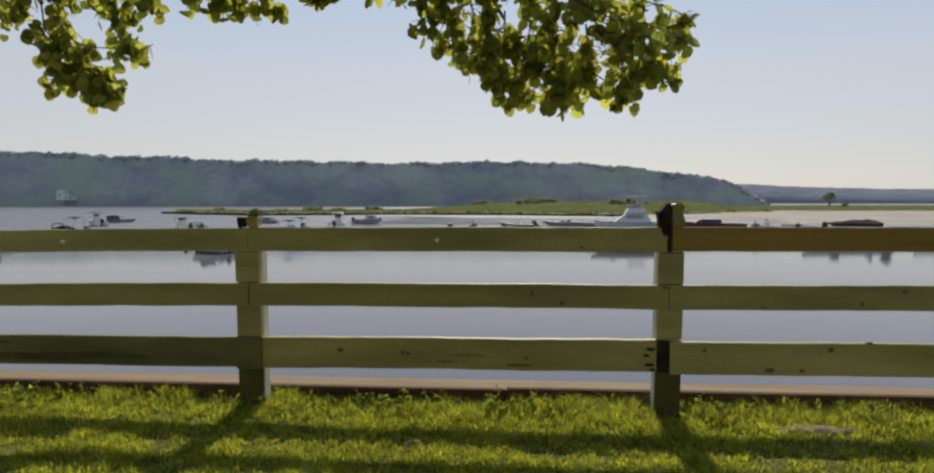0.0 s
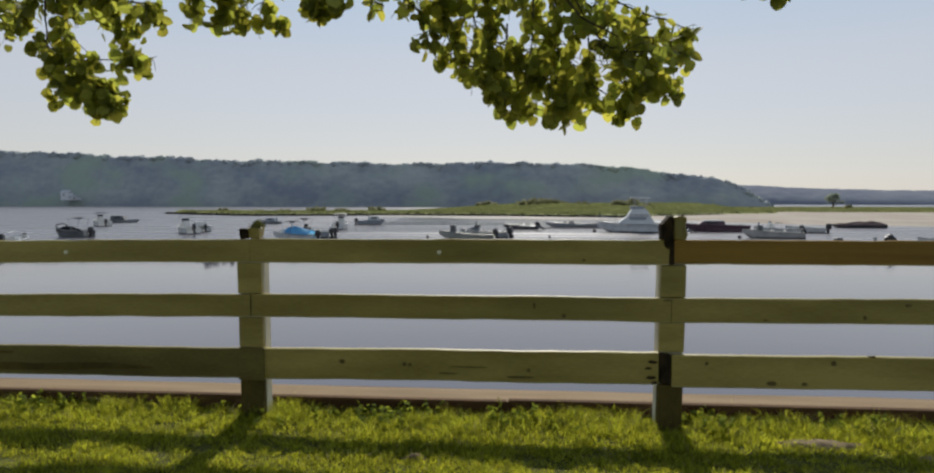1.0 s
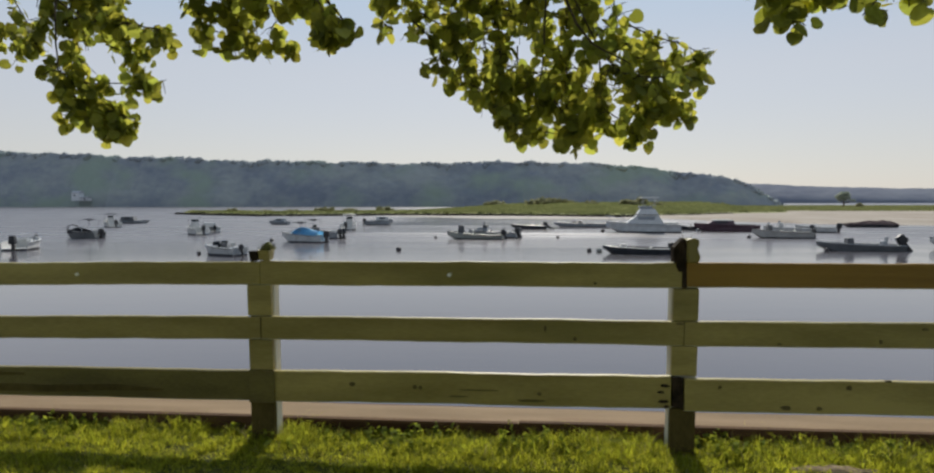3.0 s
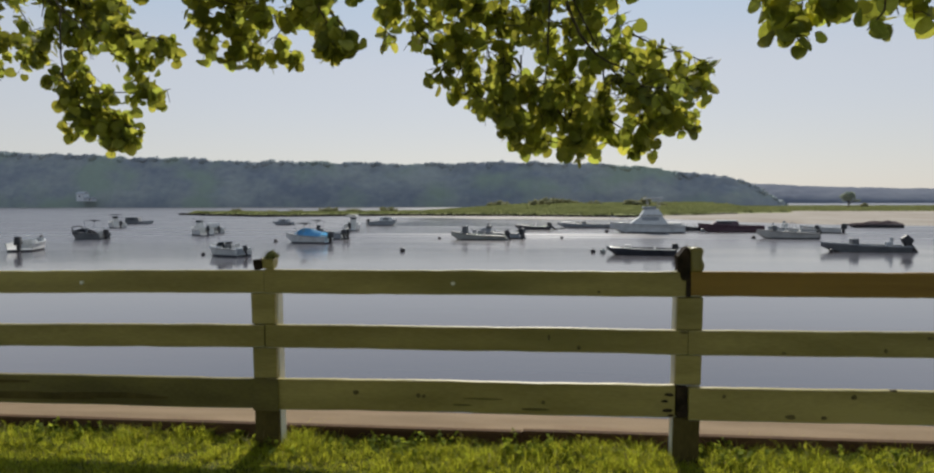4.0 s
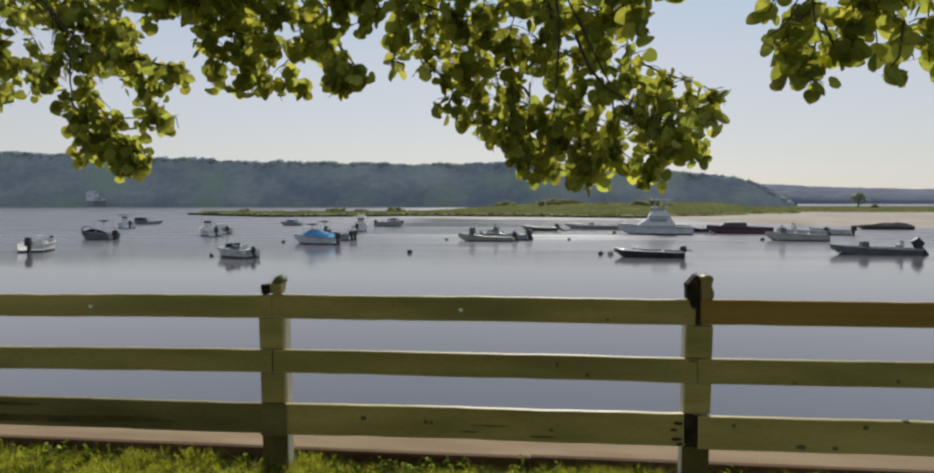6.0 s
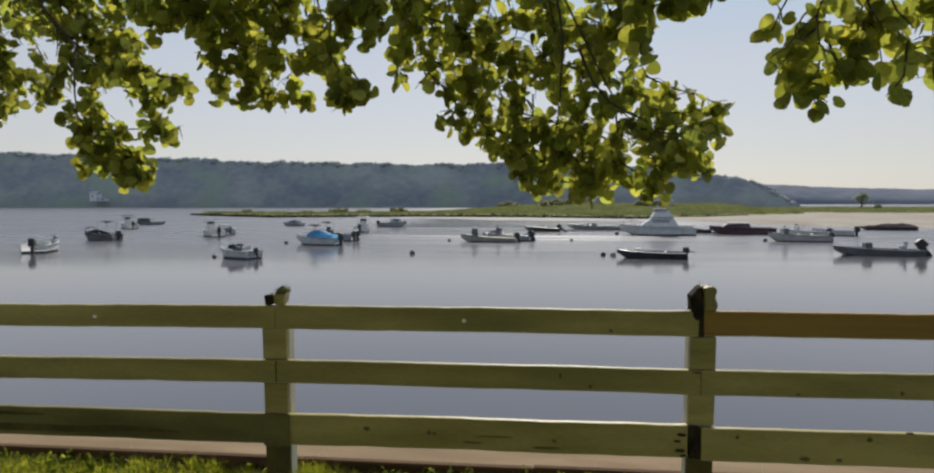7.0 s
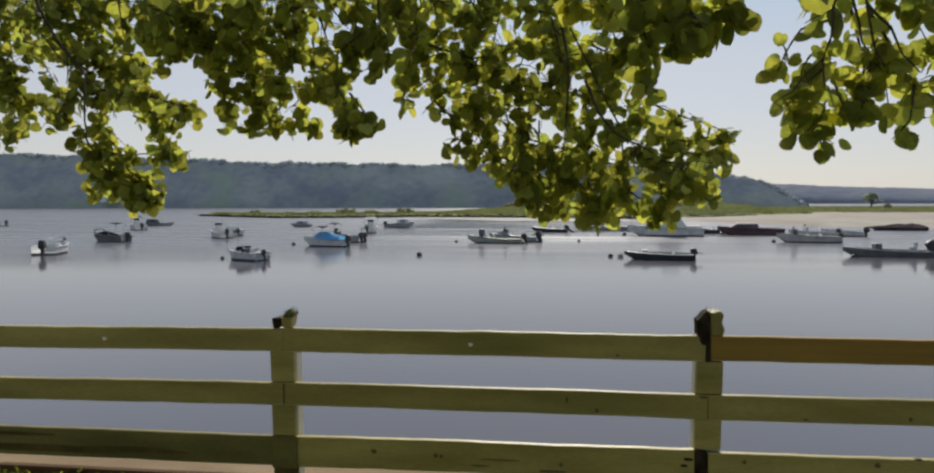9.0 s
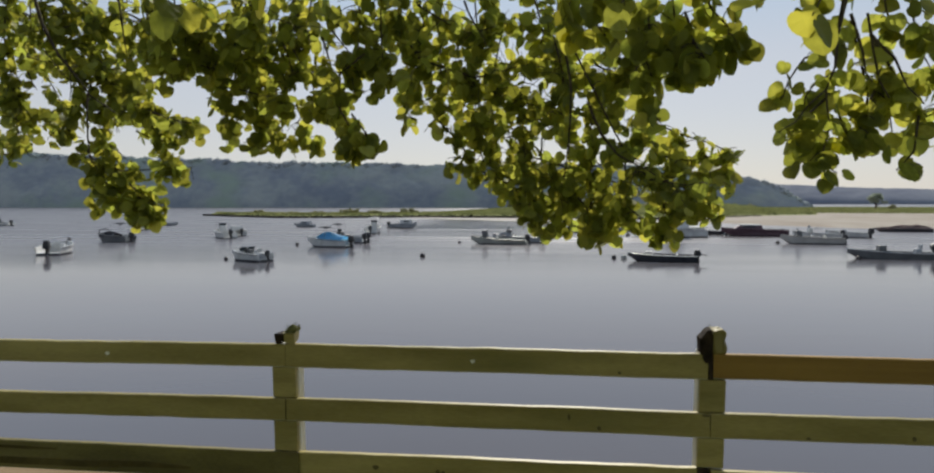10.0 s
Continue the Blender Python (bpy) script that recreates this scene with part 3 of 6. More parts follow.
def crowns(name, centres, radii, material, squash=1.0, lump=0.28, core=0.72, smooth=False):
    """Many crowns of small leaf clumps joined into one mesh: each crown is a lumpy shell of tilted leaf sprays round a core."""
    C, R = np.array(centres), np.array(radii)
    n, k = len(C), CLUMPS
    d = rng.standard_normal((n, k, 3))
    d[..., 2] = np.abs(d[..., 2] + 0.35) * np.where(rng.uniform(size=(n, k)) < 0.82, 1, -1)
    d /= np.linalg.norm(d, axis=-1, keepdims=True)
    rad = R[:, None, None] * (1 + lump * rng.standard_normal((n, k, 1)).clip(-1.5, 1.5) * 0.6)
    P = C[:, None, :] + d * rad * np.array([1, 1, squash])
    nor = d + 0.9 * rng.standard_normal((n, k, 3))
    nor /= np.linalg.norm(nor, axis=-1, keepdims=True)
    u = np.cross(nor, rng.standard_normal((n, k, 3)))
    u /= np.linalg.norm(u, axis=-1, keepdims=True)
    v = np.cross(nor, u)
    s = R[:, None, None] * rng.uniform(0.22, 0.46, (n, k, 1))
    V = np.stack([P - u * s - v * s * 0.5, P + u * s * 0.3 - v * s, P + u * s + v * s * 0.4, P - u * s * 0.2 + v * s], axis=2).reshape(-1, 3)
    F = np.arange(n * k * 4).reshape(-1, 4)
    bumps = 1 + 0.16 * rng.standard_normal((n, len(UNIT_V), 1)).clip(-1.5, 1.5)
    core = (C[:, None, :] + UNIT_V[None] * bumps * R[:, None, None] * core * np.array([1, 1, squash])).reshape(-1, 3)
    cf = (UNIT_F[None] + (np.arange(n) * len(UNIT_V))[:, None, None]).reshape(-1, 3)
    tri = np.concatenate([F[:, [0, 1, 2]], F[:, [0, 2, 3]], cf + len(V)])
    return bulk(name, np.concatenate([V, core]), tri, material, smooth)


CLUMPS = 44


def ridge(x):
    """Height of the main wooded ridge above the water along x."""
    pts = ((-1100, 66), (-730, 66), (-590, 64), (-480, 59), (-380, 54), (-250, 51), (-122, 48), (-30, 49), (60, 47), (118, 43), (160, 38), (185, 34), (205, 30), (224, 24), (238, 16), (249, 8), (256, 2))
    return float(np.interp(x, [p[0] for p in pts], [p[1] for p in pts]))


def dome(x, y, cell):
    """Rounded tops of packed tree crowns."""
    d = noise.voronoi(Vector((x / cell, y / cell, 0.3)))[0][0]
    return math.sqrt(max(0.0, 1 - (d / 0.8) ** 2))


def canopy(x, y):
    """Top of the forest on the near hills: a wall of trees at the shore, then the slope up to the ridge."""
    r = max(0.0, 0.955 * ridge(x / 0.94) - 3.2)
    foot = 640 + 5 * noise.noise(Vector((x * 0.03, 0, 6))) + 2.5 * noise.noise(Vector((x * 0.11, 0, 2)))
    rise = min(1.0, max(0.0, y - foot) / (6 + 0.45 * r))
    lump = 1.5 * dome(x, y * 1.6, 6.5) + 2.2 * dome(x + 40, y * 1.4, 12.0) + 2.2 * noise.noise(Vector((x * 0.018, y * 0.03, 2))) + 1.6 * noise.noise(Vector((x * 0.06, y * 0.05, 5)))
    return WATER - 1.5 + r * rise ** 0.8 + (lump - 1.0) * min(1.0, r * rise / 9)


def far_canopy(x, y):
    top = float(np.interp(x, (300, 640, 770, 850, 955, 1080, 1210, 1460, 2400), (101, 95, 88, 80, 76, 67, 64, 57, 50)))
    return WATER - 1 + top * min(1.0, max(0.0, y - 2600) / 170) ** 0.7 + (3.0 * dome(x, y, 30) + 2.5 * noise.noise(Vector((x * 0.02, y * 0.01, 4)))) * min(1.0, (y - 2600) / 30)


terrain("backdrop_hill", np.arange(-1130, 262, 1.8), np.arange(630, 690, 0.75), canopy, HAZED_LEAF, "wooded hills across the harbour, tinted pale by painted haze")
C, R = [], []
while len(C) < 1100:                      # single crowns along the skyline
    x = rng.uniform(-720, 240)
    top = 646 + 0.42 * ridge(x / 0.94)
    y = rng.uniform(top - 1, top + 6)
    if ridge(x / 0.94) < 6:
        continue
    r = rng.uniform(1.6, 3.8) * (1.5 if rng.uniform() < 0.07 else 1.0)
    C.append((x, y, canopy(x, y) - 0.4 * r + rng.uniform(-0.9, 0.4)))
    R.append(r)
CLUMPS = 2
tagged(crowns("far_treetops", C, R, HAZED_LEAF, 0.8, 0.2, 1.0, True), "treetops of the woods across the harbour, haze painted into their tone", "trees", kind="stuff")
CLUMPS = 44
terrain("backdrop_far_hill", np.arange(300, 2400, 9.0), np.linspace(2600, 2800, 22), far_canopy, HAZE_BLUE, "distant wooded shore at the horizon, painted pale blue for haze")


MARSH_EDGE = ((-128, 237), (-106, 218), (-84, 203), (-42, 218), (0, 209), (27, 194), (49, 209), (66, 232), (106, 266), (230, 292))


def marsh_front(x):
    """How far off the marsh's near bank lies."""
    return float(np.interp(x, [p[0] for p in MARSH_EDGE], [p[1] for p in MARSH_EDGE]))


def marsh_z(x, y):
    """Marsh island: steep mud bank in front, flat grass behind."""
    front = marsh_front(x) + 1.5 * noise.noise(Vector((x * 0.09, 1, 1)))
    back = float(np.interp(x, (-128, -89, -44, -27, 0, 89, 168, 266), (245, 244, 266, 372, 496, 514, 461, 354)))
    d = min(y - front, back - y, (x + 129) * 0.6, (100 - x) * 0.8)
    return WATER - 0.5 + min(1.4, max(0.0, d + 1.5) * 0.35) + min(2.6, max(0.0, min(y - front, back - y, (x + 53) * 2) - 20) * 0.03) + 0.12 * noise.noise(Vector((x * 0.05, y * 0.05, 2)))


terrain("ground_marsh", np.linspace(-133, 112, 160), np.concatenate([np.arange(188, 266, 1.5), np.linspace(267, 523, 40)]), marsh_z, MARSH, "flat bright green salt marsh island")
V, F = [], []
n = 0
for _ in range(26000):
    x = rng.uniform(-129, 98)
    front = marsh_front(x)
    y = front + 2.2 + abs(rng.standard_normal()) * 60
    z = marsh_z(x, y)
    if z < WATER + 0.35:
        continue
    h, w, a = rng.uniform(0.25, 0.6) * (1 + max(0, min(y - front, x + 53) - 20) * 0.01), rng.uniform(0.25, 0.7), rng.uniform(0, math.pi)
    dx, dy = math.cos(a) * w, math.sin(a) * w
    V += [(x - dx, y - dy, z - 0.1), (x + dx, y + dy, z - 0.1), (x + dx * 1.25 + rng.uniform(-.2, .2), y, z + h), (x - dx * 1.25, y, z + h * rng.uniform(0.7, 1.1))]
    F.append((n, n + 1, n + 2, n + 3))
    n += 4
tagged(bulk("cordgrass", V, F, REED), "tufts of green cordgrass on the marsh", "grass", kind="stuff")
C, R = [], []
for k in range(1300):
    x = rng.uniform(-129, 70)
    r = rng.uniform(0.35, 0.7)
    C.append((x, marsh_front(x) + rng.uniform(-1.6, 0.2), WATER + 0.2))
    R.append(r)
tagged(crowns("mud_bank", C, R, MUD, 0.5), "dark eroded mud along the marsh edge", "mud", kind="stuff")


def flat_z(x, y):
    front = float(np.interp(x, (-55, -18, 9, 36, 52), (219, 179, 170, 174, 205))) + 5 * noise.noise(Vector((x * 0.07, 3, 1)))
    return WATER + max(-0.3, min(0.07, (y - front) * 0.01))


terrain("ground_mudflat", np.linspace(-56, 54, 80), np.linspace(165, 226, 50), flat_z, FLAT, "wet grey mudflat below the marsh bank")


def sand_z(x, y):
    near = float(np.interp(x, (20, 33, 46, 57, 72, 116, 290), (310, 182, 145, 132, 126, 119, 115)))
    dune = min(1.0, max(0.0, (y - 310) / 60)) * float(np.interp(x, (60, 150, 230, 400), (0.7, 0.5, 0.35, 0.3)))
    return WATER - 0.6 + dune + min(1.02, max(0.0, (y - near) * 0.03 + 0.55)) + 0.06 * noise.noise(Vector((x * 0.06, y * 0.06, 4)))


terrain("ground_sandbar", np.linspace(20, 560, 150), np.linspace(108, 700, 170), sand_z, SANDBAR, "pale sandbar exposed at low tide")
V, F, n = [], [], 0
for _ in range(40000):
    x = rng.uniform(75, 500)
    y = 305 + 390 * rng.uniform() ** 1.3 + 12 * noise.noise(Vector((x * 0.03, 0, 0)))
    z = sand_z(x, y)
    h, w, a = rng.uniform(0.2, 0.55), rng.uniform(0.4, 0.9), rng.uniform(0, math.pi)
    dx, dy = math.cos(a) * w, math.sin(a) * w
    V += [(x - dx, y - dy, z - 0.1), (x + dx, y + dy, z - 0.1), (x + dx, y, z + h), (x - dx, y, z + h)]
    F.append((n, n + 1, n + 2, n + 3))
    n += 4
tagged(bulk("beach_grass", V, F, REED), "dry green beach grass behind the sandbar", "grass", kind="stuff")


def shrub(name, x, y, z, w, h, label, n=26):
    C, R = [], []
    for _ in range(n):
        a, q = rng.uniform(0, 2 * math.pi), math.sqrt(rng.uniform(0, 1))
        C.append((w / 2 * q * math.cos(a), w / 3 * q * math.sin(a), h * (0.25 + 0.55 * rng.uniform(0, 1) * (1 - 0.6 * q * q))))
        R.append(h * rng.uniform(0.14, 0.28))
    ob = crowns(name, C, R, BUSH, 0.9, 0.35)
    ob.location = (x, y, z)
    return tagged(ob, label, "shrub", "shrubs on the marsh")


for x, y, w, h in ((-105, 232, 4.5, 1.7), (-92, 227, 6.3, 1.4), (-71, 232, 8.1, 2.2), (-62, 232, 5.4, 2.0), (-51, 237, 6.3, 2.3), (-82, 229, 5.4, 1.5), (4, 292, 10.8, 3.1), (9, 306, 12.6, 3.8), (16, 310, 9.0, 3.2), (19, 319, 10.8, 2.7), (28, 292, 7.2, 2.3), (43, 288, 8.1, 3.1), (49, 292, 4.5, 4.0), (55, 292, 6.3, 2.3), (-18, 372, 12.6, 4.5), (129, 452, 5, 3.4), (214, 452, 4, 3.0)):
    shrub("shrub", x, y, marsh_z(x, y) - 0.2 if x < 100 else sand_z(x, y), w, h, "low olive green shrub growing on the salt marsh")


def far_tree(x, y, z):
    t = thing("tree", (x, y, z), "lone windswept green tree on the sandbar spit", "tree")
    bm = bmesh.new()
    tube(bm, [(0, 0, 0), (0.3, 0, 2.0), (0.2, 0, 4.5)], [0.4, 0.3, 0.15], 7)
    tube(bm, [(0.3, 0, 1.6), (2.6, 0, 3.0), (4.6, 0.3, 3.4)], [0.22, 0.15, 0.07], 6)
    tube(bm, [(0.25, 0, 2.4), (-1.8, 0.3, 4.2)], [0.18, 0.08], 6)
    part("trunk", bm, BARK, t)
    C, R = [], []
    for _ in range(70):
        a, q = rng.uniform(0, 2 * math.pi), math.sqrt(rng.uniform(0, 1))
        C.append((-0.2 + 3.2 * q * math.cos(a), 2.4 * q * math.sin(a), 5.2 + 2.4 * rng.uniform(-1, 1) * math.sqrt(max(0, 1 - q * q))))
        R.append(rng.uniform(0.35, 0.8))
    for _ in range(14):
        C.append((3.0 + rng.uniform(-0.4, 2.2), rng.uniform(-0.6, 0.6), 3.4 + rng.uniform(-0.3, 0.5)))
        R.append(rng.uniform(0.25, 0.5))
    ob = crowns("crown", C, R, SPIT_LEAF, 0.8, 0.4, 0.4)
    ob.parent = t
    t.scale = (1.32, 1.32, 1.32)


far_tree(203, 450, sand_z(203, 450) - 0.1)


def far_house(x, y, z):
    h = thing("house", (x, y, z), "small pale house among trees on the far shore", "house")
    bm = bmesh.new()
    box(bm, -6, 2, -4, 4, 0, 7.5)
    part("wall", bm, HOUSE_WALL, h)
    bm = bmesh.new()
    box(bm, 2, 10, -3, 4, 0, 3.0)
    part("wing", bm, HOUSE_WALL, h)
    for x0, x1, z0, rise in ((-6.5, 2.5, 7.5, 2.4), (2.0, 10.5, 3.0, 1.2)):
        bm = bmesh.new()
        a = [bm.verts.new(p) for p in ((x0, -4.6, z0), (x1, -4.6, z0), (x1, 0, z0 + rise), (x0, 0, z0 + rise), (x0, 4.6, z0), (x1, 4.6, z0))]
        for f in ((0, 1, 2, 3), (3, 2, 5, 4), (0, 3, 4), (1, 5, 2), (0, 4, 5, 1)):
            bm.faces.new([a[i] for i in f])
        part("roof", bm, ROOF, h)
    for wx, wz in ((-3.2, 4.4), (7, 1.1)):
        bm = box(bmesh.new(), wx, wx + 1.2, -4.06 if wx < 2 else -3.06, -3.9 if wx < 2 else -2.9, wz, wz + 1.6)
        part("window", bm, GLASS, h)


far_house(-448, 634, WATER + 6.4)


# ---- boats ----
def hull_mesh(L, B, free, sheer=0.45, rake=0.5):
    """Open hull: outer skin, gunwale, inner sides and sole; bow towards +x, waterline at z 0."""
    bm = bmesh.new()
    rings = []
    n = 14
    for i in range(n + 1):
        u = i / n
        b = B / 2 * (1 - max(0.0, (u - 0.4) / 0.6) ** 2.3) * (0.9 + 0.1 * min(1, u * 3)) + 0.015
        s = free * (1 + sheer * u * u)
        keel = -0.22 + (0.22 + free * 0.75) * max(0.0, (u - 0.72) / 0.28) ** 2
        x = -L / 2 + L * u
        xo = rake * max(0.0, (u - 0.7) / 0.3) * 0.3
        sole = min(s - 0.12, 0.18 + max(0.0, (u - 0.7)) * free * 1.6)
        g = min(0.12, b * 0.5)
        prof = [(0, keel, -xo), (b * 0.82, keel + 0.22, -xo * 0.5), (b, s, 0), (b - g, s + 0.02, 0), (b - g, sole, 0), (0, sole, 0)]
        ring = []
        for sg in (1, -1):
            for y, z, dx in prof[::1] if sg == 1 else prof[-2:0:-1]:
                ring.append(bm.verts.new((x + dx, sg * y, z)))
        rings.append(ring)
    m = len(rings[0])
    for a, b_ in zip(rings, rings[1:]):
        for k in range(m):
            bm.faces.new((a[k], b_[k], b_[(k + 1) % m], a[(k + 1) % m]))
    bm.faces.new(rings[0])
    bm.faces.new(rings[-1][::-1])
    bmesh.ops.recalc_face_normals(bm, faces=bm.faces[:])
    return bm


def outboard(boat, L, y=0.0, tilt=0.0, size=1.0, z=0.42):
    piv = Matrix.Translation((-L / 2 - 0.12, y, z)) @ Matrix.Rotation(radians(tilt), 4, "Y") @ Matrix.Scale(size, 4)
    bm = box(bmesh.new(), -0.42, 0.16, -0.2, 0.2, 0.12, 0.68, 0.09)
    for v in bm.verts:
        if v.co.z > 0.5:
            v.co.x = v.co.x * 0.85 - 0.03
            v.co.y *= 0.8
    bm.transform(piv)
    cowl = part("outboard_motor", bm, BLACK, boat, "black outboard motor")
    bm = box(bmesh.new(), -0.22, 0.02, -0.08, 0.08, -0.75, 0.14, 0.03)
    box(bm, -0.34, 0.1, -0.06, 0.06, -0.85, -0.7, 0.03)
    box(bm, -0.36, -0.34, -0.14, 0.14, -0.81, -0.75)
    bm.transform(piv)
    part("motor_leg", bm, BLACK, cowl)
    bm = box(bmesh.new(), 0.02, 0.18, -0.12, 0.12, -0.15, 0.16, 0.02)
    bm.transform(piv)
    part("bracket", bm, STEEL, cowl)


def console(boat, x, w, h, material, screen=True, z=0.18, depth=0.7):
    h *= 1.25
    material = CONSOLE if material in (GEL_GREY, BLACK) else material
    bm = box(bmesh.new(), x - depth / 2, x + depth / 2, -w / 2, w / 2, z, z + h, 0.05)
    for v in bm.verts:
        if v.co.z > z + h * 0.6:
            v.co.x = x + (v.co.x - x) * 0.75
    part("console", bm, material, boat)
    if screen:
        bm = bmesh.new()
        box(bm, -0.012, 0.012, -w / 2, w / 2, 0, 0.35, 0.005)
        bm.transform(Matrix.Translation((x + depth * 0.3, 0, z + h)) @ Matrix.Rotation(radians(-25), 4, "Y"))
        part("windscreen", bm, GLASS, boat)


def seat(boat, x, w=0.8, z=0.18, material=None):
    bm = box(bmesh.new(), x - 0.22, x + 0.22, -w / 2, w / 2, z, z + 0.42, 0.05)
    box(bm, x - 0.26, x - 0.16, -w / 2, w / 2, z + 0.4, z + 0.8, 0.04)
    part("seat", bm, material or DECK, boat)


def bimini(boat, x, length, w, z, material):
    bm = bmesh.new()
    n = 6
    top = []
    for i in range(n + 1):
        for k in range(n + 1):
            u, v = i / n * 2 - 1, k / n * 2 - 1
            top.append(bm.verts.new((x + u * length / 2, v * w / 2, z - 0.12 * v * v - 0.12 * u * u)))
    for i in range(n):
        for k in range(n):
            a = i * (n + 1) + k
            bm.faces.new((top[a], top[a + n + 1], top[a + n + 2], top[a + 1]))
    bmesh.ops.solidify(bm, geom=bm.faces[:], thickness=0.13)
    canopy = part("canopy", bm, material, boat, "canvas sun top")
    for sx in (-1, 1):
        for sy in (-1, 1):
            bm = tube(bmesh.new(), [(x + sx * length * 0.12, sy * w * 0.5, 0.5), (x + sx * length * 0.48, sy * w * 0.48, z - 0.16)], 0.022, 6)
            part("pole", bm, STEEL, canopy)


def cover(boat, x0, x1, w, z, h, material, label, skew=1.0, lumps=0.03):
    """Domed tarpaulin stretched over the open hull."""
    bm = bmesh.new()
    n = 8
    g = []
    for i in range(n + 1):
        for k in range(n + 1):
            u, v = i / n, k / n * 2 - 1
            ww = w / 2 * (1 - max(0, (u - 0.5) * 1.5) ** 2)
            zz = z + h * (1 - v * v) * math.sin(math.pi * min(0.97, 0.15 + 0.8 * u ** skew)) + lumps * noise.noise(Vector((u * 6, v * 4, x0)))
            g.append(bm.verts.new((x0 + (x1 - x0) * u, v * ww, zz - (0.12 if abs(v) == 1 else 0))))
    for i in range(n):
        for k in range(n):
            a = i * (n + 1) + k
            bm.faces.new((g[a], g[a + n + 1], g[a + n + 2], g[a + 1]))
    bmesh.ops.solidify(bm, geom=bm.faces[:], thickness=0.03)
    part("tarpaulin", bm, material, boat, label)


def cabin(boat, x0, x1, w, z, h, material, slope=0.5, pane=None, aft=0.1):
    bm = bmesh.new()
    box(bm, x0, x1, -w / 2, w / 2, z, z + h)
    for v in bm.verts:
        if v.co.z > z + h / 2:
            v.co.y *= 0.84
            v.co.x += -slope * h if v.co.x > (x0 + x1) / 2 else aft * h
    bmesh.ops.bevel(bm, geom=bm.edges[:], offset=0.06, segments=2, affect="EDGES")
    c = part("cabin", bm, material, boat)
    for sy in (-1, 1):
        bm = box(bmesh.new(), x0 + 0.25 * (x1 - x0), x0 + 0.68 * (x1 - x0), -0.012, 0.012, z + h * 0.45, z + h * 0.82, 0.005)
        bm.transform(Matrix.Translation((0, sy * w * 0.463, 0)))
        part("window", bm, pane or GLASS, c)


def waterline(L, B, free, sheer):
    """Dark stripe round the hull at the waterline, 6 mm proud of it: antifouling plus painted contact darkness."""
    bm = bmesh.new()
    for sg in (1, -1):
        prev = None
        for i in range(25):
            u = i / 24 * 0.93
            hb = B / 2 * (1 - max(0.0, (u - 0.4) / 0.6) ** 2.3) * (0.9 + 0.1 * min(1, u * 3)) + 0.015
            s = free * (1 + sheer * u * u)
            chine = (0.22 + free * 0.75) * max(0.0, (u - 0.72) / 0.28) ** 2
            z0, z1 = max(-0.05, chine), 0.13
            if z0 > z1 - 0.02:
                break
            wide = [hb * (0.82 + 0.18 * max(0, z - chine) / (s - chine)) + 0.006 for z in (z0, z1)]
            pair = [bm.verts.new((-L / 2 + L * u, sg * w, z)) for w, z in zip(wide, (z0, z1))]
            if prev:
                bm.faces.new((prev[0], pair[0], pair[1], prev[1]))
            prev = pair
    w = B / 2 * 0.9 * 0.84
    box(bm, -L / 2 - 0.01, -L / 2 - 0.004, -w, w, -0.05, 0.13)
    return bm


def boat(x, y, L, heading, B=1.9, free=0.55, hull=None, label="", name="motorboat", rail=None, sheer=0.45, z=0.0):
    b = thing(name, (x, y, WATER + z), label, "boat", "boats moored in the harbour", heading)
    part("hull", hull_mesh(L, B, free, sheer), hull or GEL_WHITE, b, "", False)
    bm = bmesh.new()
    for sg in (1, -1):
        pts = []
        for i in range(15):
            u = i / 14
            hb = B / 2 * (1 - max(0.0, (u - 0.4) / 0.6) ** 2.3) * (0.9 + 0.1 * min(1, u * 3)) + 0.015
            pts.append((-L / 2 + L * u, sg * (hb + 0.01), free * (1 + sheer * u * u) - 0.04))
        tube(bm, pts, 0.03, 5)
    part("rub_rail", bm, rail or BLACK, b)
    if hull in (None, GEL_WHITE, GEL_GREY, GEL_CREAM, GEL_DULL):
        part("boot_stripe", waterline(L, B, free, sheer), ANTIFOUL_CONTACT, b, "dark waterline stripe")
    return b


# moored boats, by where they lie
b = boat(-46.2, 58.0, 5.6, 112, 2.5, 0.72, GEL_WHITE, "white centre-console motorboat moored with stern to shore")
console(b, 0.3, 1.0, 0.55, GEL_WHITE, False); seat(b, -0.9, 1.0); outboard(b, 5.6, 0, 0, 1.4, 0.42)
bm = tube(bmesh.new(), [(1.3, -0.9, 0.9), (1.5, -0.85, 1.25), (2.5, -0.4, 1.4), (2.75, 0, 1.42), (2.5, 0.4, 1.4), (1.5, 0.85, 1.25), (1.3, 0.9, 0.9)], 0.03, 6)
part("bow_rail", bm, STEEL, b)

b = boat(-52.9, 75.8, 4.9, 170, 2.1, 0.75, GEL_SLATE, "slate grey motorboat with dark cover and canvas top at its mooring")
cover(b, -0.4, 2.0, 1.9, 0.8, 0.5, NAVY, "dark canvas cover"); bimini(b, -0.9, 1.7, 1.5, 2.35, NAVY); seat(b, -1.5); outboard(b, 4.7, 0, 0, 1.15)
bm = tube(bmesh.new(), [(1.6, -0.8, 0.9), (1.6, -0.7, 1.45), (1.5, 0, 1.6), (1.6, 0.7, 1.45), (1.6, 0.8, 0.9)], 0.07, 6)
part("roll_bar", bm, BLACK, b)

b = boat(-72.8, 111.6, 6.2, 136, 2.5, 0.85, GEL_WHITE, "white motorboat with sun top lying stern to shore")
console(b, 0.2, 0.9, 1.2, GEL_WHITE); bimini(b, 0.1, 1.8, 1.8, 2.4, NAVY); outboard(b, 6.2, 0, 0, 1.3)

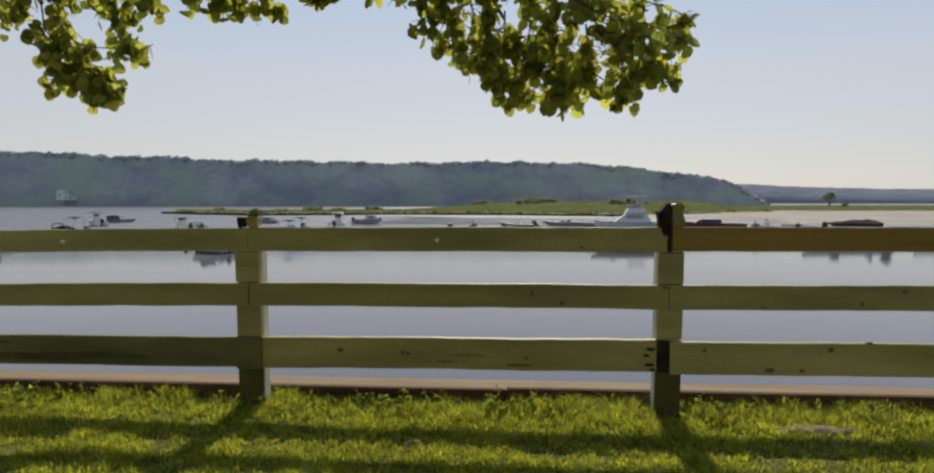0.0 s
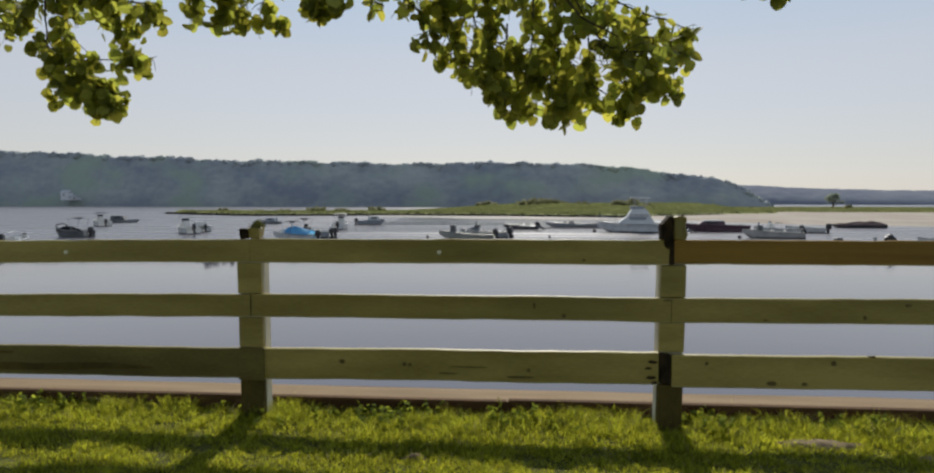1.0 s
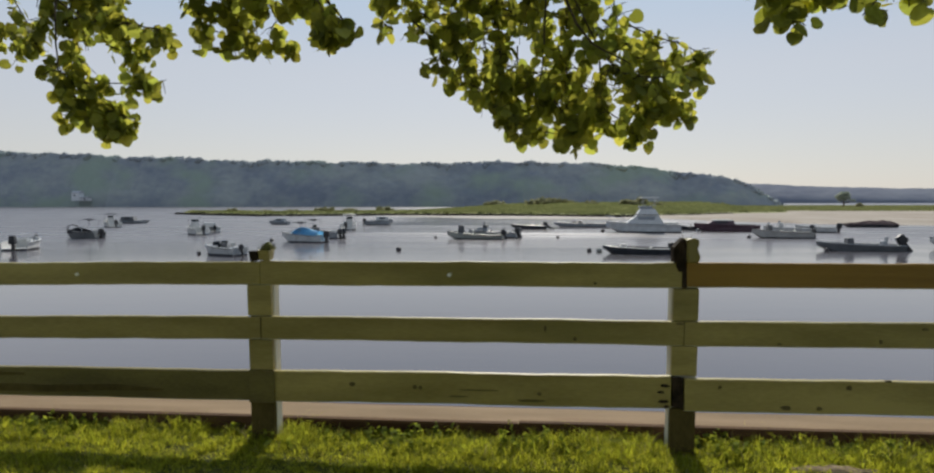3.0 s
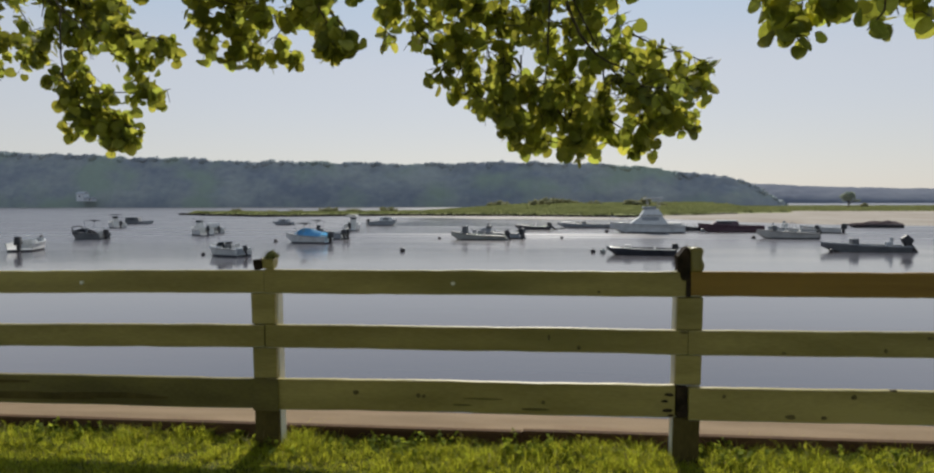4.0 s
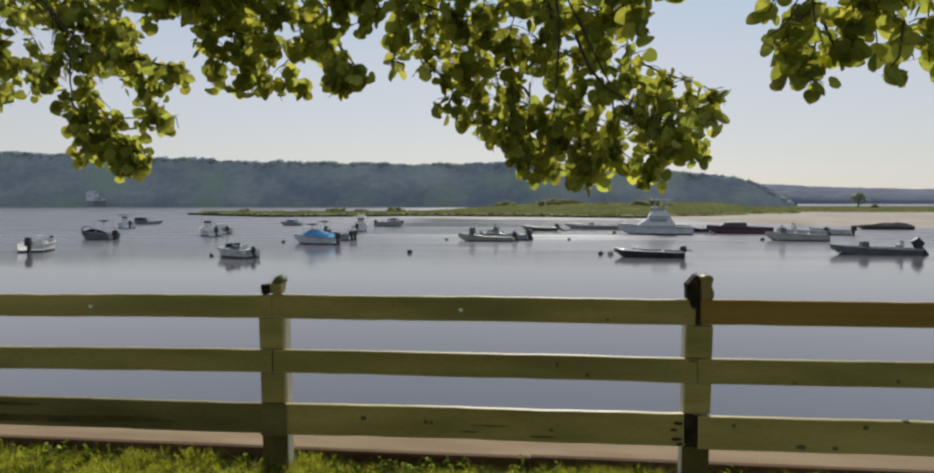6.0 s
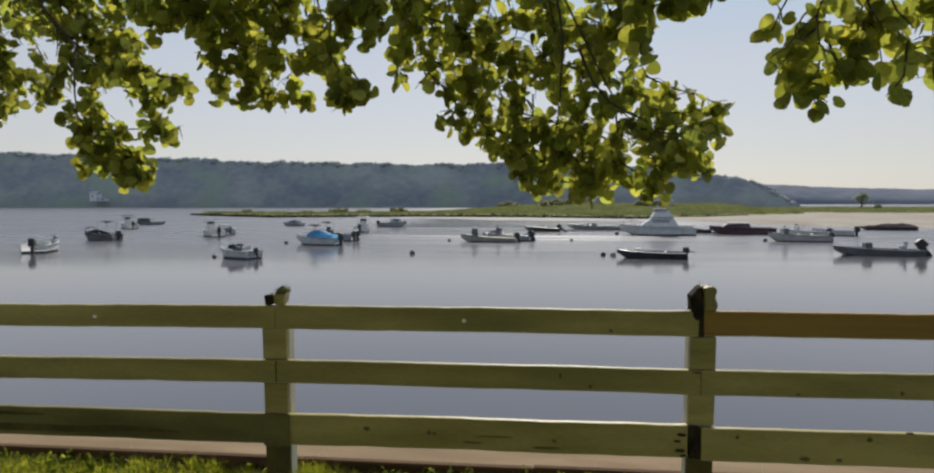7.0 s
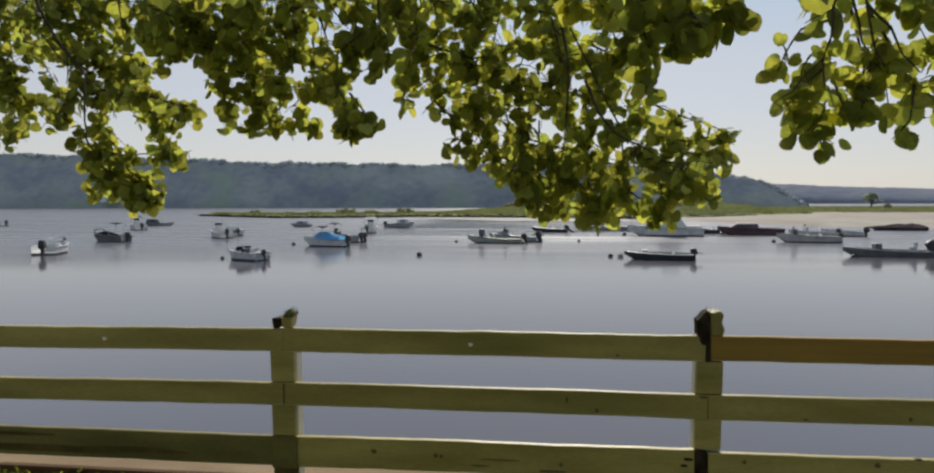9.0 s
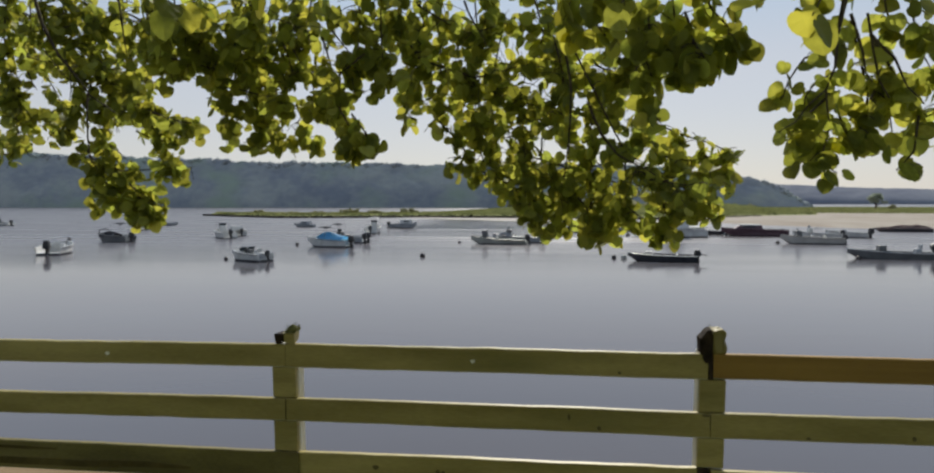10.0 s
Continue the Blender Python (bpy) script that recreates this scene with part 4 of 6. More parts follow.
b = boat(-80.3, 131.0, 5.8, 8, 2.2, 0.5, GEL_GREY, "low grey boat with a dark cabin at its mooring")
cabin(b, -2.6, 0.3, 1.9, 0.5, 0.9, CONSOLE)

b = boat(-44.1, 86.3, 6.2, 133, 2.2, 0.8, GEL_WHITE, "white fishing boat with console and stern rails")
console(b, 0.4, 0.9, 1.2, GEL_WHITE); seat(b, -0.7, 1.0); outboard(b, 6.2, 0, 25, 1.2)
bm = bmesh.new()
for sy in (-0.7, 0.7):
    tube(bm, [(-0.2, sy, 0.7), (-0.1, sy, 2.3), (1.0, sy, 2.35), (1.1, sy, 0.8)], 0.03, 6)
part("tower_frame", bm, STEEL, b)
b = boat(-44.9, 92.0, 5.0, 128, 2.0, 0.8, GEL_WHITE, "white runabout moored behind another boat")
cabin(b, -0.2, 1.8, 1.6, 0.8, 0.6, GEL_WHITE); outboard(b, 5.0, 0, 10)

b = boat(-24.4, 52.4, 4.1, 155, 1.9, 0.62, GEL_WHITE, "small white runabout with dark windscreen and outboard")
cabin(b, 0.2, 1.55, 1.35, 0.6, 0.22, GEL_WHITE); outboard(b, 4.1, 0, 20, 0.7)
for sy in (-0.42, 0.42):
    console(b, 0.05, 0.6, 0.6, CONSOLE if sy > 0 else GEL_WHITE, False, 0.2, 0.4)
    bm = box(bmesh.new(), -0.75, -0.35, sy - 0.25, sy + 0.25, 0.18, 0.62, 0.05)
    box(bm, -0.80, -0.70, sy - 0.25, sy + 0.25, 0.6, 1.0, 0.04)
    part("seat", bm, CONSOLE if sy > 0 else DECK, b)
for y0, y1 in ((-0.72, -0.06), (0.06, 0.72)):
    bm = box(bmesh.new(), -0.012, 0.012, y0, y1, 0, 0.36, 0.005)
    bm.transform(Matrix.Translation((0.35, 0, 0.80)) @ Matrix.Rotation(radians(-28), 4, "Y"))
    part("windscreen", bm, GLASS, b)
bm = tube(bmesh.new(), [(0.36, -0.76, 0.78), (0.18, -0.76, 1.14), (0.18, 0.76, 1.14), (0.36, 0.76, 0.78)], 0.022, 6)
part("screen_frame", bm, STEEL, b)
part("engine_box", box(bmesh.new(), -1.85, -1.15, -0.5, 0.5, 0.18, 0.7, 0.06), GEL_GREY, b)

b = boat(-23.7, 70.1, 5.4, 165, 2.0, 0.75, GEL_WHITE, "white motorboat under a bright blue tarpaulin")
cover(b, -2.2, 1.5, 1.98, 0.80, 0.82, BLUE_TARP, "bright blue tarpaulin", 1.7); bimini(b, 0.35, 1.5, 1.7, 2.2, NAVY); outboard(b, 5.4, 0, 5, 1.15)

b = boat(-24.3, 77.9, 5.6, 165, 2.1, 0.75, GEL_GREY, "grey workboat with twin black outboards")
console(b, 0.6, 0.9, 0.9, GEL_GREY); seat(b, -0.3, 0.9, 0.18, BLACK); bimini(b, 1.0, 1.4, 1.5, 2.3, NAVY); outboard(b, 5.6, -0.4, 10, 1.1); outboard(b, 5.6, 0.4, 10, 1.1)

b = boat(-27.8, 104.0, 6.0, 96, 2.3, 0.85, GEL_WHITE, "white motorboat with rounded hard top seen from its stern")
console(b, 0.2, 1.0, 1.2, GEL_WHITE); bimini(b, 0.1, 1.9, 2.0, 2.5, GEL_WHITE); outboard(b, 6.0, 0, 0, 1.3)

b = boat(-27.6, 124.6, 5.2, 10, 2.3, 0.8, GEL_GREY, "pale blue-grey cuddy boat with dark outboard")
cabin(b, -0.6, 2.0, 1.8, 0.8, 0.8, GEL_WHITE); outboard(b, 5.2, 0, 15, 1.2)

b = boat(-47.9, 126.3, 4.2, 175, 1.7, 0.55, GEL_GREY, "small grey dinghy with low canopy", "dinghy")
cabin(b, -1.4, 0.9, 1.3, 0.55, 0.6, GEL_GREY)

b = boat(-5.6, 76.9, 6.6, 172, 2.0, 0.55, GEL_DULL, "long dull olive skiff with a dark console", "skiff", sheer=0.75)
console(b, 1.6, 0.8, 1.15, GEL_GREY, False); seat(b, 0.4); outboard(b, 6.6, 0, 25, 1.1)
bm = tube(bmesh.new(), [(3.0, -0.3, 0.9), (3.0, -0.25, 1.3), (2.4, -0.6, 1.25), (1.8, -0.8, 0.8)], 0.025, 6)
part("bow_rail", bm, STEEL, b)
b = boat(-3.7, 80.4, 6.0, 170, 2.2, 0.7, GEL_GREY, "grey motorboat with covered console and dark outboards")
cover(b, 0.2, 2.4, 1.7, 0.75, 0.6, GEL_GREY, "grey tarpaulin"); console(b, 0.9, 0.9, 1.1, GEL_GREY); outboard(b, 6.0, -0.4, 20, 1.2); outboard(b, 6.0, 0.4, 20, 1.2)

b = boat(0.7, 106.3, 5.6, 176, 1.9, 0.6, GEL_DARK, "low dark skiff with its outboard tilted up", "skiff", GEL_WHITE)
seat(b, -0.3, 1.0); outboard(b, 5.6, 0, 55, 1.25)
b = boat(9.9, 117.3, 9.6, 178, 2.4, 0.6, GEL_GREY, "long low grey open workboat", "workboat")
console(b, 1.4, 1.0, 0.7, BLACK, False); cabin(b, -0.2, 1.0, 1.6, 0.6, 0.5, GEL_DULL)

# sport fisher
b = boat(16.8, 96.7, 10.2, 176, 3.5, 1.15, GEL_WHITE, "large white sport-fishing cruiser with flying bridge", "cruiser", GEL_GREY, 0.35)
cabin(b, -2.9, 2.5, 2.9, 1.2, 1.25, GEL_WHITE, 1.4, GEL_GREY, 0.7)
bm = box(bmesh.new(), -2.1, 0.9, -1.35, 1.35, 2.45, 3.35, 0.1)
for v in bm.verts:
    if v.co.z > 2.9:
        v.co.y *= 0.85
        v.co.x = -0.6 + (v.co.x + 0.6) * 0.66
part("flying_bridge", bm, GEL_WHITE, b)
bm = box(bmesh.new(), -2.1, 0.4, -1.35, 1.35, 4.82, 4.98, 0.05)
top = part("hard_top", bm, GEL_WHITE, b)
for sx in (-1.8, 0.0):
    for sy in (-1.1, 1.1):
        part("top_post", tube(bmesh.new(), [(sx * 0.7 - 0.2, sy, 3.2), (sx, sy, 4.85)], 0.03, 6), STEEL, top)
bm = box(bmesh.new(), -1.2, 0.55, -1.2, 1.2, 3.35, 3.75, 0.03)
part("bridge_screen", bm, GEL_GREY, b)
bm = bmesh.new()
for sg in (1, -1):
    pts = [(2.4, sg * 1.3, 1.95), (3.6, sg * 1.05, 2.1), (4.6, sg * 0.55, 2.3), (5.05, 0, 2.35)]
    tube(bm, pts, 0.03, 6)
    for p in pts[:3]:
        tube(bm, [(p[0], p[1], 1.35), p], 0.025, 5)
part("bow_rail", bm, STEEL, b)
bm = box(bmesh.new(), -4.7, -2.2, -1.2, 1.2, 1.1, 1.45, 0.08)
part("engine_box", bm, DECK, b)

b = boat(9.4, 55.9, 5.4, 176, 1.9, 0.5, GEL_DARK, "dark-hulled open skiff with white inside", "skiff", GEL_WHITE, 0.4)
console(b, 1.0, 0.7, 0.5, DECK, False); seat(b, -1.0, 1.1, -0.2); outboard(b, 5.2, 0, 8, 0.95, 0.3)
bm = tube(bmesh.new(), [(-2.8, 0.1, 0.70), (-3.5, 0.15, 0.52)], 0.04, 6)
part("tiller", bm, BLACK, b)

b = boat(29.4, 100.5, 9.0, 178, 2.6, 0.95, GEL_RED, "maroon cabin boat with low white-trimmed cabin", "cabin_boat", GEL_RED, 0.3)
cabin(b, -1.0, 3.0, 2.0, 0.95, 0.6, GEL_RED, 1.6)
bm = box(bmesh.new(), -0.8, 1.9, -0.9, 0.9, 1.53, 1.68, 0.04)
part("cabin_roof", bm, GEL_WHITE, b, "white cabin roof")
b = boat(25.2, 104.1, 3.6, 175, 1.6, 0.5, GEL_DARK, "small dark dinghy drawn up near the sandbar", "dinghy")
seat(b, 0.2)

b = boat(30.5, 81.9, 6.7, 174, 2.3, 0.75, GEL_CREAM, "cream open fishing boat with console amidships", "motorboat")
console(b, 1.4, 0.9, 1.1, GEL_GREY); seat(b, 0.2, 1.2); seat(b, -1.2, 1.2); outboard(b, 6.7, 0, 10, 1.0)
bm = bmesh.new()
for sy in (-0.8, 0.8):
    tube(bm, [(-0.9, sy, 0.7), (-0.8, sy, 1.9), (-0.2, sy, 1.9), (-0.1, sy, 0.7)], 0.03, 6)
part("rod_rack", bm, STEEL, b)
b = boat(35.6, 94.2, 6.0, 178, 2.1, 0.7, GEL_WHITE, "white motorboat partly hidden behind a fishing boat")
console(b, 0.8, 0.9, 1.0, GEL_WHITE); outboard(b, 6.0, 0, 0, 1.1)
b = boat(40.9, 97.8, 5.2, 155, 2.1, 0.7, GEL_WHITE, "white runabout with large black outboard")
console(b, 0.2, 1.2, 0.7, GEL_WHITE); seat(b, 1.5, 0.8); outboard(b, 5.2, -0.35, 0, 1.35); outboard(b, 5.2, 0.35, 0, 1.35)

b = boat(58.1, 118.7, 8.6, 176, 2.6, 0.55, GEL_DARK, "long dark boat under a brown tarpaulin by the sandbar", "covered_boat", BROWN_TARP, 0.05)
cover(b, -4.3, 3.9, 2.4, 0.5, 0.6, BROWN_TARP, "brown tarpaulin", 0.8, 0.3)

b = boat(29.4, 61.1, 7.0, 176, 2.1, 0.52, GEL_SLATE, "long slate grey workboat with console and tilted outboard", "workboat", GEL_GREY, 0.55)
console(b, 0.8, 0.8, 0.75, GEL_GREY, False); seat(b, -2.0, 0.6, 0.45, GEL_GREY); outboard(b, 7.0, 0, 38, 1.45)
b = boat(40.7, 65.2, 6.0, 176, 2.1, 0.7, GEL_WHITE, "white motorboat with black outboard lying outermost")
console(b, 0.4, 0.9, 1.0, GEL_WHITE); outboard(b, 6.0, 0, 10, 1.2)
b = boat(-114.5, 126.5, 6.0, 170, 2.2, 0.75, GEL_WHITE, "white motorboat at a far mooring")
console(b, 0.4, 0.9, 1.2, GEL_GREY); outboard(b, 6.0, 0, 10, 1.2)


def mooring_buoy(x, y, r, material, label):
    b = thing("mooring_buoy", (x, y, WATER), label, "buoy", "mooring buoys")
    bm = bmesh.new()
    bmesh.ops.create_uvsphere(bm, u_segments=14, v_segments=9, radius=r, matrix=Matrix.Translation((0, 0, r * 0.45)) @ Matrix.Diagonal((1, 1, 0.9, 1)))
    part("float", bm, material, b, "", True)
    part("eye_rod", tube(bmesh.new(), [(0, 0, r * 1.2), (0, 0, r * 1.75)], r * 0.14, 6), STEEL, b)


for x, y, r, m_, lab in ((-10.9, 58.1, 0.24, BUOY_DARK, "dark mooring buoy floating on calm water"), (6.6, 57.9, 0.26, GEL_DULL, "grey mooring buoy beside a skiff"), (5.8, 58.3, 0.21, BUOY_DARK, "dark mooring buoy beside a skiff"),
                       (-26.7, 52.9, 0.17, BUOY_DARK, "dark mooring buoy floating on calm water"), (-27.9, 71.8, 0.22, BUOY_DARK, "dark mooring buoy floating on calm water"), (4.1, 80.3, 0.2, BUOY_DARK, "dark mooring buoy floating on calm water"),
                       (26.7, 81.7, 0.25, BUOY_DARK, "dark mooring buoy floating on calm water"), (-10.4, 78.5, 0.2, BUOY_DARK, "dark mooring buoy floating on calm water"), (11.3, 97.3, 0.3, BUOY_DARK, "dark mooring buoy floating on calm water"), (-61.4, 78.9, 0.22, BUOY_DARK, "dark mooring buoy floating on calm water"),
                       (26.2, 59.9, 0.2, BUOY_DARK, "dark mooring buoy floating on calm water"), (25.7, 101.4, 0.3, GEL_GREY, "grey mooring buoy floating on calm water")):
    mooring_buoy(x, y, r, m_, lab)


# ---- overhanging tree ----
tree = thing("tree", (-0.7, -3.6, GROUND), "broadleaf tree with round leaves drooping over the lawn", "tree")
TREE_AT = Vector((-0.7, -3.6, GROUND))
leaf_rng = np.random.default_rng(11)


def leaf_template():
    """Round heart-shaped leaf with a short point, base at the origin, tip along +y, folded along its midrib and wavy at the edge."""
    half = [(0.12, -0.07), (0.30, -0.08), (0.46, 0.03), (0.54, 0.20), (0.55, 0.38), (0.51, 0.57), (0.42, 0.74), (0.27, 0.89), (0.11, 0.985)]
    mid = [(0.0, 0.0), (0.0, 0.28), (0.0, 0.60), (0.0, 1.04)]
    wave = [0.0, 0.01, -0.01, 0.015, -0.012, 0.012, -0.01, 0.006, 0.0]
    V = [(x, y, 0.0) for x, y in mid]
    for sg in (1, -1):
        V += [(sg * x, y, 0.12 * x + w * (1 if sg > 0 else -0.8)) for (x, y), w in zip(half, wave)]
    V = [(x, y, z - 0.10 * y * y) for x, y, z in V]
    F = []
    for o, flip in ((4, False), (13, True)):
        fan = [(0, o, o + 1), (0, o + 1, o + 2), (0, o + 2, o + 3), (0, o + 3, 1), (1, o + 3, o + 4), (1, o + 4, o + 5), (1, o + 5, 2), (2, o + 5, o + 6), (2, o + 6, o + 7), (2, o + 7, o + 8), (2, o + 8, 3)]
        F += [t[::-1] if flip else t for t in fan]
    return np.array(V), np.array(F)


LEAF_V, LEAF_F = leaf_template()


class Foliage:
    """Collects leaves, to be joined into one mesh."""

    def __init__(self):
        self.V, self.F, self.n = [], [], 0

    def add(self, at, turn, size):
        self.V.append((LEAF_V * size) @ np.array(turn.to_3x3()).T + np.array(at))
        self.F.append(LEAF_F + self.n)
        self.n += len(LEAF_V)


def leaf_turn(droop):
    """A hanging leaf: tip mostly down, blade turned at random."""
    spin = Matrix.Rotation(leaf_rng.normal(0, 1.0), 3, "Z")
    tip = Matrix.Rotation(radians(-droop + leaf_rng.normal(0, 30)), 3, "X")
    return Matrix.Rotation(leaf_rng.normal(0, 0.9) + (math.pi if leaf_rng.uniform() < 0.5 else 0), 3, "Z") @ tip @ spin


single_leaf = bpy.data.meshes.new("leaf")
single_leaf.from_pydata([tuple(v) for v in LEAF_V], [], [tuple(int(i) for i in f) for f in LEAF_F])
single_leaf.materials.append(LEAF)
LEAF_COUNT = [0]


def spray(limb, places, leaves, reach, size=0.058, singles=False):
    """A drooping twig through several places with side shoots, each ending in a cluster of hanging leaves; leaves per metre."""
    P = [Vector(p) for p in places]
    pts = []
    for i in range(len(P) - 1):
        a, b = P[max(i - 1, 0)], P[min(i + 2, len(P) - 1)]
        for t in (0, 0.25, 0.5, 0.75):
            pts.append(P[i] + (P[i + 1] - P[i]) * t + ((P[i] - a) * (1 - t) - (b - P[i + 1]) * t) * 0.18 * t * (1 - t))
    pts.append(P[-1])
    k = len(pts) - 1
    bm = bmesh.new()
    tube(bm, [p - TREE_AT for p in pts], [0.0052 - 0.0034 * i / k for i in range(k + 1)], 5)
    length = sum((q - p).length for p, q in zip(pts, pts[1:]))
    left = max(2, int(length * leaves * 2.05))
    while left > 0:
        t = leaf_rng.uniform(0, 1) ** 0.85
        i = min(k - 1, int(t * k))
        p = pts[i].lerp(pts[i + 1], t * k - i)
        way = Vector((leaf_rng.normal(0, 1), leaf_rng.normal(0, 1), leaf_rng.normal(0, 0.75) - 0.25)).normalized()
        end = p + way * reach * leaf_rng.uniform(0.1, 1.1) * (1.0 - 0.2 * t) + Vector((0, 0, -0.012))
        if (end - p).length > 0.03:
            tube(bm, [p - TREE_AT, p.lerp(end, 0.5) + Vector((0, 0, 0.008)) - TREE_AT, end - TREE_AT], [0.0026, 0.0021, 0.0014], 4)
        for _ in range(min(left, int(leaf_rng.integers(1, 4)))):
            left -= 1
            s = size * leaf_rng.uniform(0.68, 1.14)
            stalk = Vector((leaf_rng.normal(0, 1), leaf_rng.normal(0, 1), leaf_rng.normal(0, 0.8))).normalized() * leaf_rng.uniform(0.015, 0.045)
            q = p.lerp(end, leaf_rng.uniform(0.3, 1.05)) + stalk
            turn = leaf_turn(72)
            if singles and LEAF_COUNT[0] < 295:
                ob = new("leaf", single_leaf)
                ob.matrix_world = Matrix.Translation(q) @ turn.to_4x4() @ Matrix.Scale(s, 4)
                limb["loose"].append(ob)
                LEAF_COUNT[0] += 1
            else:
                limb["fol"].add(q - TREE_AT, turn, s)
    limb["stems"].append(bm)


def new_limb(path, r0, r1):
    bm = bmesh.new()
    pts = []
    for p, q, s in zip(path, path[1:], path[2:] + path[-1:]):
        pts += [Vector(p).lerp(Vector(q), t) for t in (0, 0.25, 0.5, 0.75)]
    pts.append(Vector(path[-1]))
    k = len(pts) - 1
    tube(bm, [p - TREE_AT + Vector(noise.noise_vector(p * 2)) * 0.05 for p in pts], [r0 + (r1 - r0) * i / k for i in range(k + 1)], 8)
    return {"wood": bm, "stems": [], "fol": Foliage(), "loose": [], "end": Vector(path[-1])}


bm = tube(bmesh.new(), [(0, 0, -0.3), (0, 0, 0.1), (0.02, 0.03, 1.0), (0.0, 0.1, 2.4), (0.1, 0.2, 3.6), (0.15, 0.2, 5.2), (0.1, 0.1, 7.2)],
          [0.42, 0.34, 0.27, 0.24, 0.18, 0.12, 0.05], 12)
part("trunk", rough_up(bm, 0.02, 3), BARK, tree, "", True)
limb_a = new_limb([(-0.6, -3.4, 3.0), (-1.4, -0.8, 3.9), (-2.1, 1.6, 3.8), (-2.3, 3.1, 3.2)], 0.09, 0.014)
limb_b = new_limb([(-0.6, -3.4, 3.2), (-0.8, -1.0, 4.1), (-0.8, 1.2, 3.7), (-0.75, 2.3, 3.0)], 0.09, 0.014)
limb_c = new_limb([(-0.6, -3.4, 2.9), (-0.1, -0.8, 3.9), (0.2, 1.4, 3.7), (0.25, 2.7, 3.05)], 0.10, 0.016)
limb_d = new_limb([(-0.55, -3.4, 3.4), (0.1, -1.2, 4.0), (0.4, 0.8, 3.5), (0.5, 1.9, 2.9)], 0.08, 0.012)
limb_e = new_limb([(-0.5, -3.4, 3.1), (0.7, -1.2, 3.9), (1.2, 0.6, 3.5), (1.28, 1.75, 2.8)], 0.09, 0.013)
limb_f = new_limb([(-0.55, -3.4, 3.6), (0.2, -1.6, 4.0), (0.45, 0.2, 3.5), (0.5, 1.1, 2.9)], 0.07, 0.012)
spray(limb_a, [(-2.59, 3.60, 3.29), (-2.57, 3.63, 2.95), (-2.46, 3.62, 2.73), (-2.26, 3.62, 2.55), (-2.16, 3.55, 2.26), (-2.19, 3.60, 2.06)], 48.02, 0.1495)
spray(limb_a, [(-2.32, 3.60, 2.24), (-2.19, 3.56, 2.06), (-2.11, 3.59, 1.92), (-1.95, 3.60, 1.79)], 85.36, 0.115)
spray(limb_a, [(-2.18, 3.78, 3.33), (-2.18, 3.81, 3.05), (-2.22, 3.91, 2.86), (-2.01, 3.68, 2.56), (-2.05, 3.78, 2.39)], 64.02, 0.138)
spray(limb_a, [(-1.95, 3.60, 2.40), (-1.82, 3.56, 2.28), (-1.85, 3.68, 2.15), (-1.72, 3.60, 2.06)], 64.02, 0.09775)
spray(limb_a, [(-2.75, 3.60, 3.30), (-2.71, 3.48, 2.85), (-2.74, 3.58, 2.52), (-2.74, 3.60, 2.19)], 96.03, 0.1725)
spray(limb_a, [(-3.52, 4.08, 3.42), (-3.47, 4.02, 2.92), (-3.44, 4.08, 2.57), (-3.34, 4.08, 2.29)], 90.7, 0.1725)
spray(limb_a, [(-3.04, 4.08, 3.24), (-3.03, 4.08, 2.89), (-2.80, 4.03, 2.56), (-2.92, 4.08, 2.32)], 66.15, 0.1265)
spray(limb_a, [(-2.42, 3.60, 2.73), (-2.25, 3.59, 2.46), (-1.94, 3.56, 2.43), (-1.85, 3.60, 2.44)], 58.69, 0.1265)
spray(limb_a, [(-1.80, 3.48, 2.39), (-1.55, 3.40, 2.32), (-1.53, 3.48, 2.33)], 38.41, 0.0575)
spray(limb_a, [(-1.68, 3.48, 2.33), (-1.57, 3.48, 2.28)], 42.68, 0.05175)
spray(limb_a, [(-2.29, 3.60, 2.52), (-2.41, 3.60, 2.38), (-2.39, 3.60, 2.26)], 96.03, 0.1035)
spray(limb_a, [(-2.19, 3.60, 2.06), (-1.98, 3.56, 2.07), (-1.76, 3.64, 2.08), (-1.62, 3.60, 2.09)], 48.02, 0.092)
spray(limb_a, [(-2.04, 3.60, 1.99), (-1.89, 3.58, 1.90), (-1.82, 3.60, 1.85)], 96.03, 0.09775)
spray(limb_a, [(-2.23, 3.60, 2.02), (-2.20, 3.62, 1.92), (-2.26, 3.60, 1.85)], 85.36, 0.0575)
spray(limb_a, [(-2.48, 3.60, 3.22), (-2.44, 3.67, 2.99), (-2.32, 3.61, 2.83), (-2.13, 3.60, 2.65)], 85.36, 0.1495)
spray(limb_a, [(-2.39, 3.78, 2.91), (-2.26, 3.78, 2.73), (-2.26, 3.78, 2.58)], 74.69, 0.138)
spray(limb_a, [(-2.15, 3.60, 2.23), (-2.08, 3.62, 2.06), (-1.98, 3.60, 1.92)], 58.69, 0.115)
spray(limb_a, [(-2.09, 3.60, 2.02), (-1.95, 3.56, 1.92), (-1.87, 3.60, 1.77)], 80.03, 0.09775)
spray(limb_a, [(-2.50, 3.78, 3.35), (-2.50, 3.86, 3.19), (-2.33, 3.78, 2.98)], 48.02, 0.115)
spray(limb_a, [(-2.28, 3.78, 2.58), (-2.29, 3.85, 2.44), (-2.21, 3.78, 2.31)], 64.02, 0.115)
spray(limb_b, [(-1.45, 3.30, 3.13), (-1.34, 3.28, 2.88), (-1.34, 3.32, 2.64), (-1.24, 3.22, 2.40), (-1.24, 3.30, 2.27)], 53.35, 0.1407)
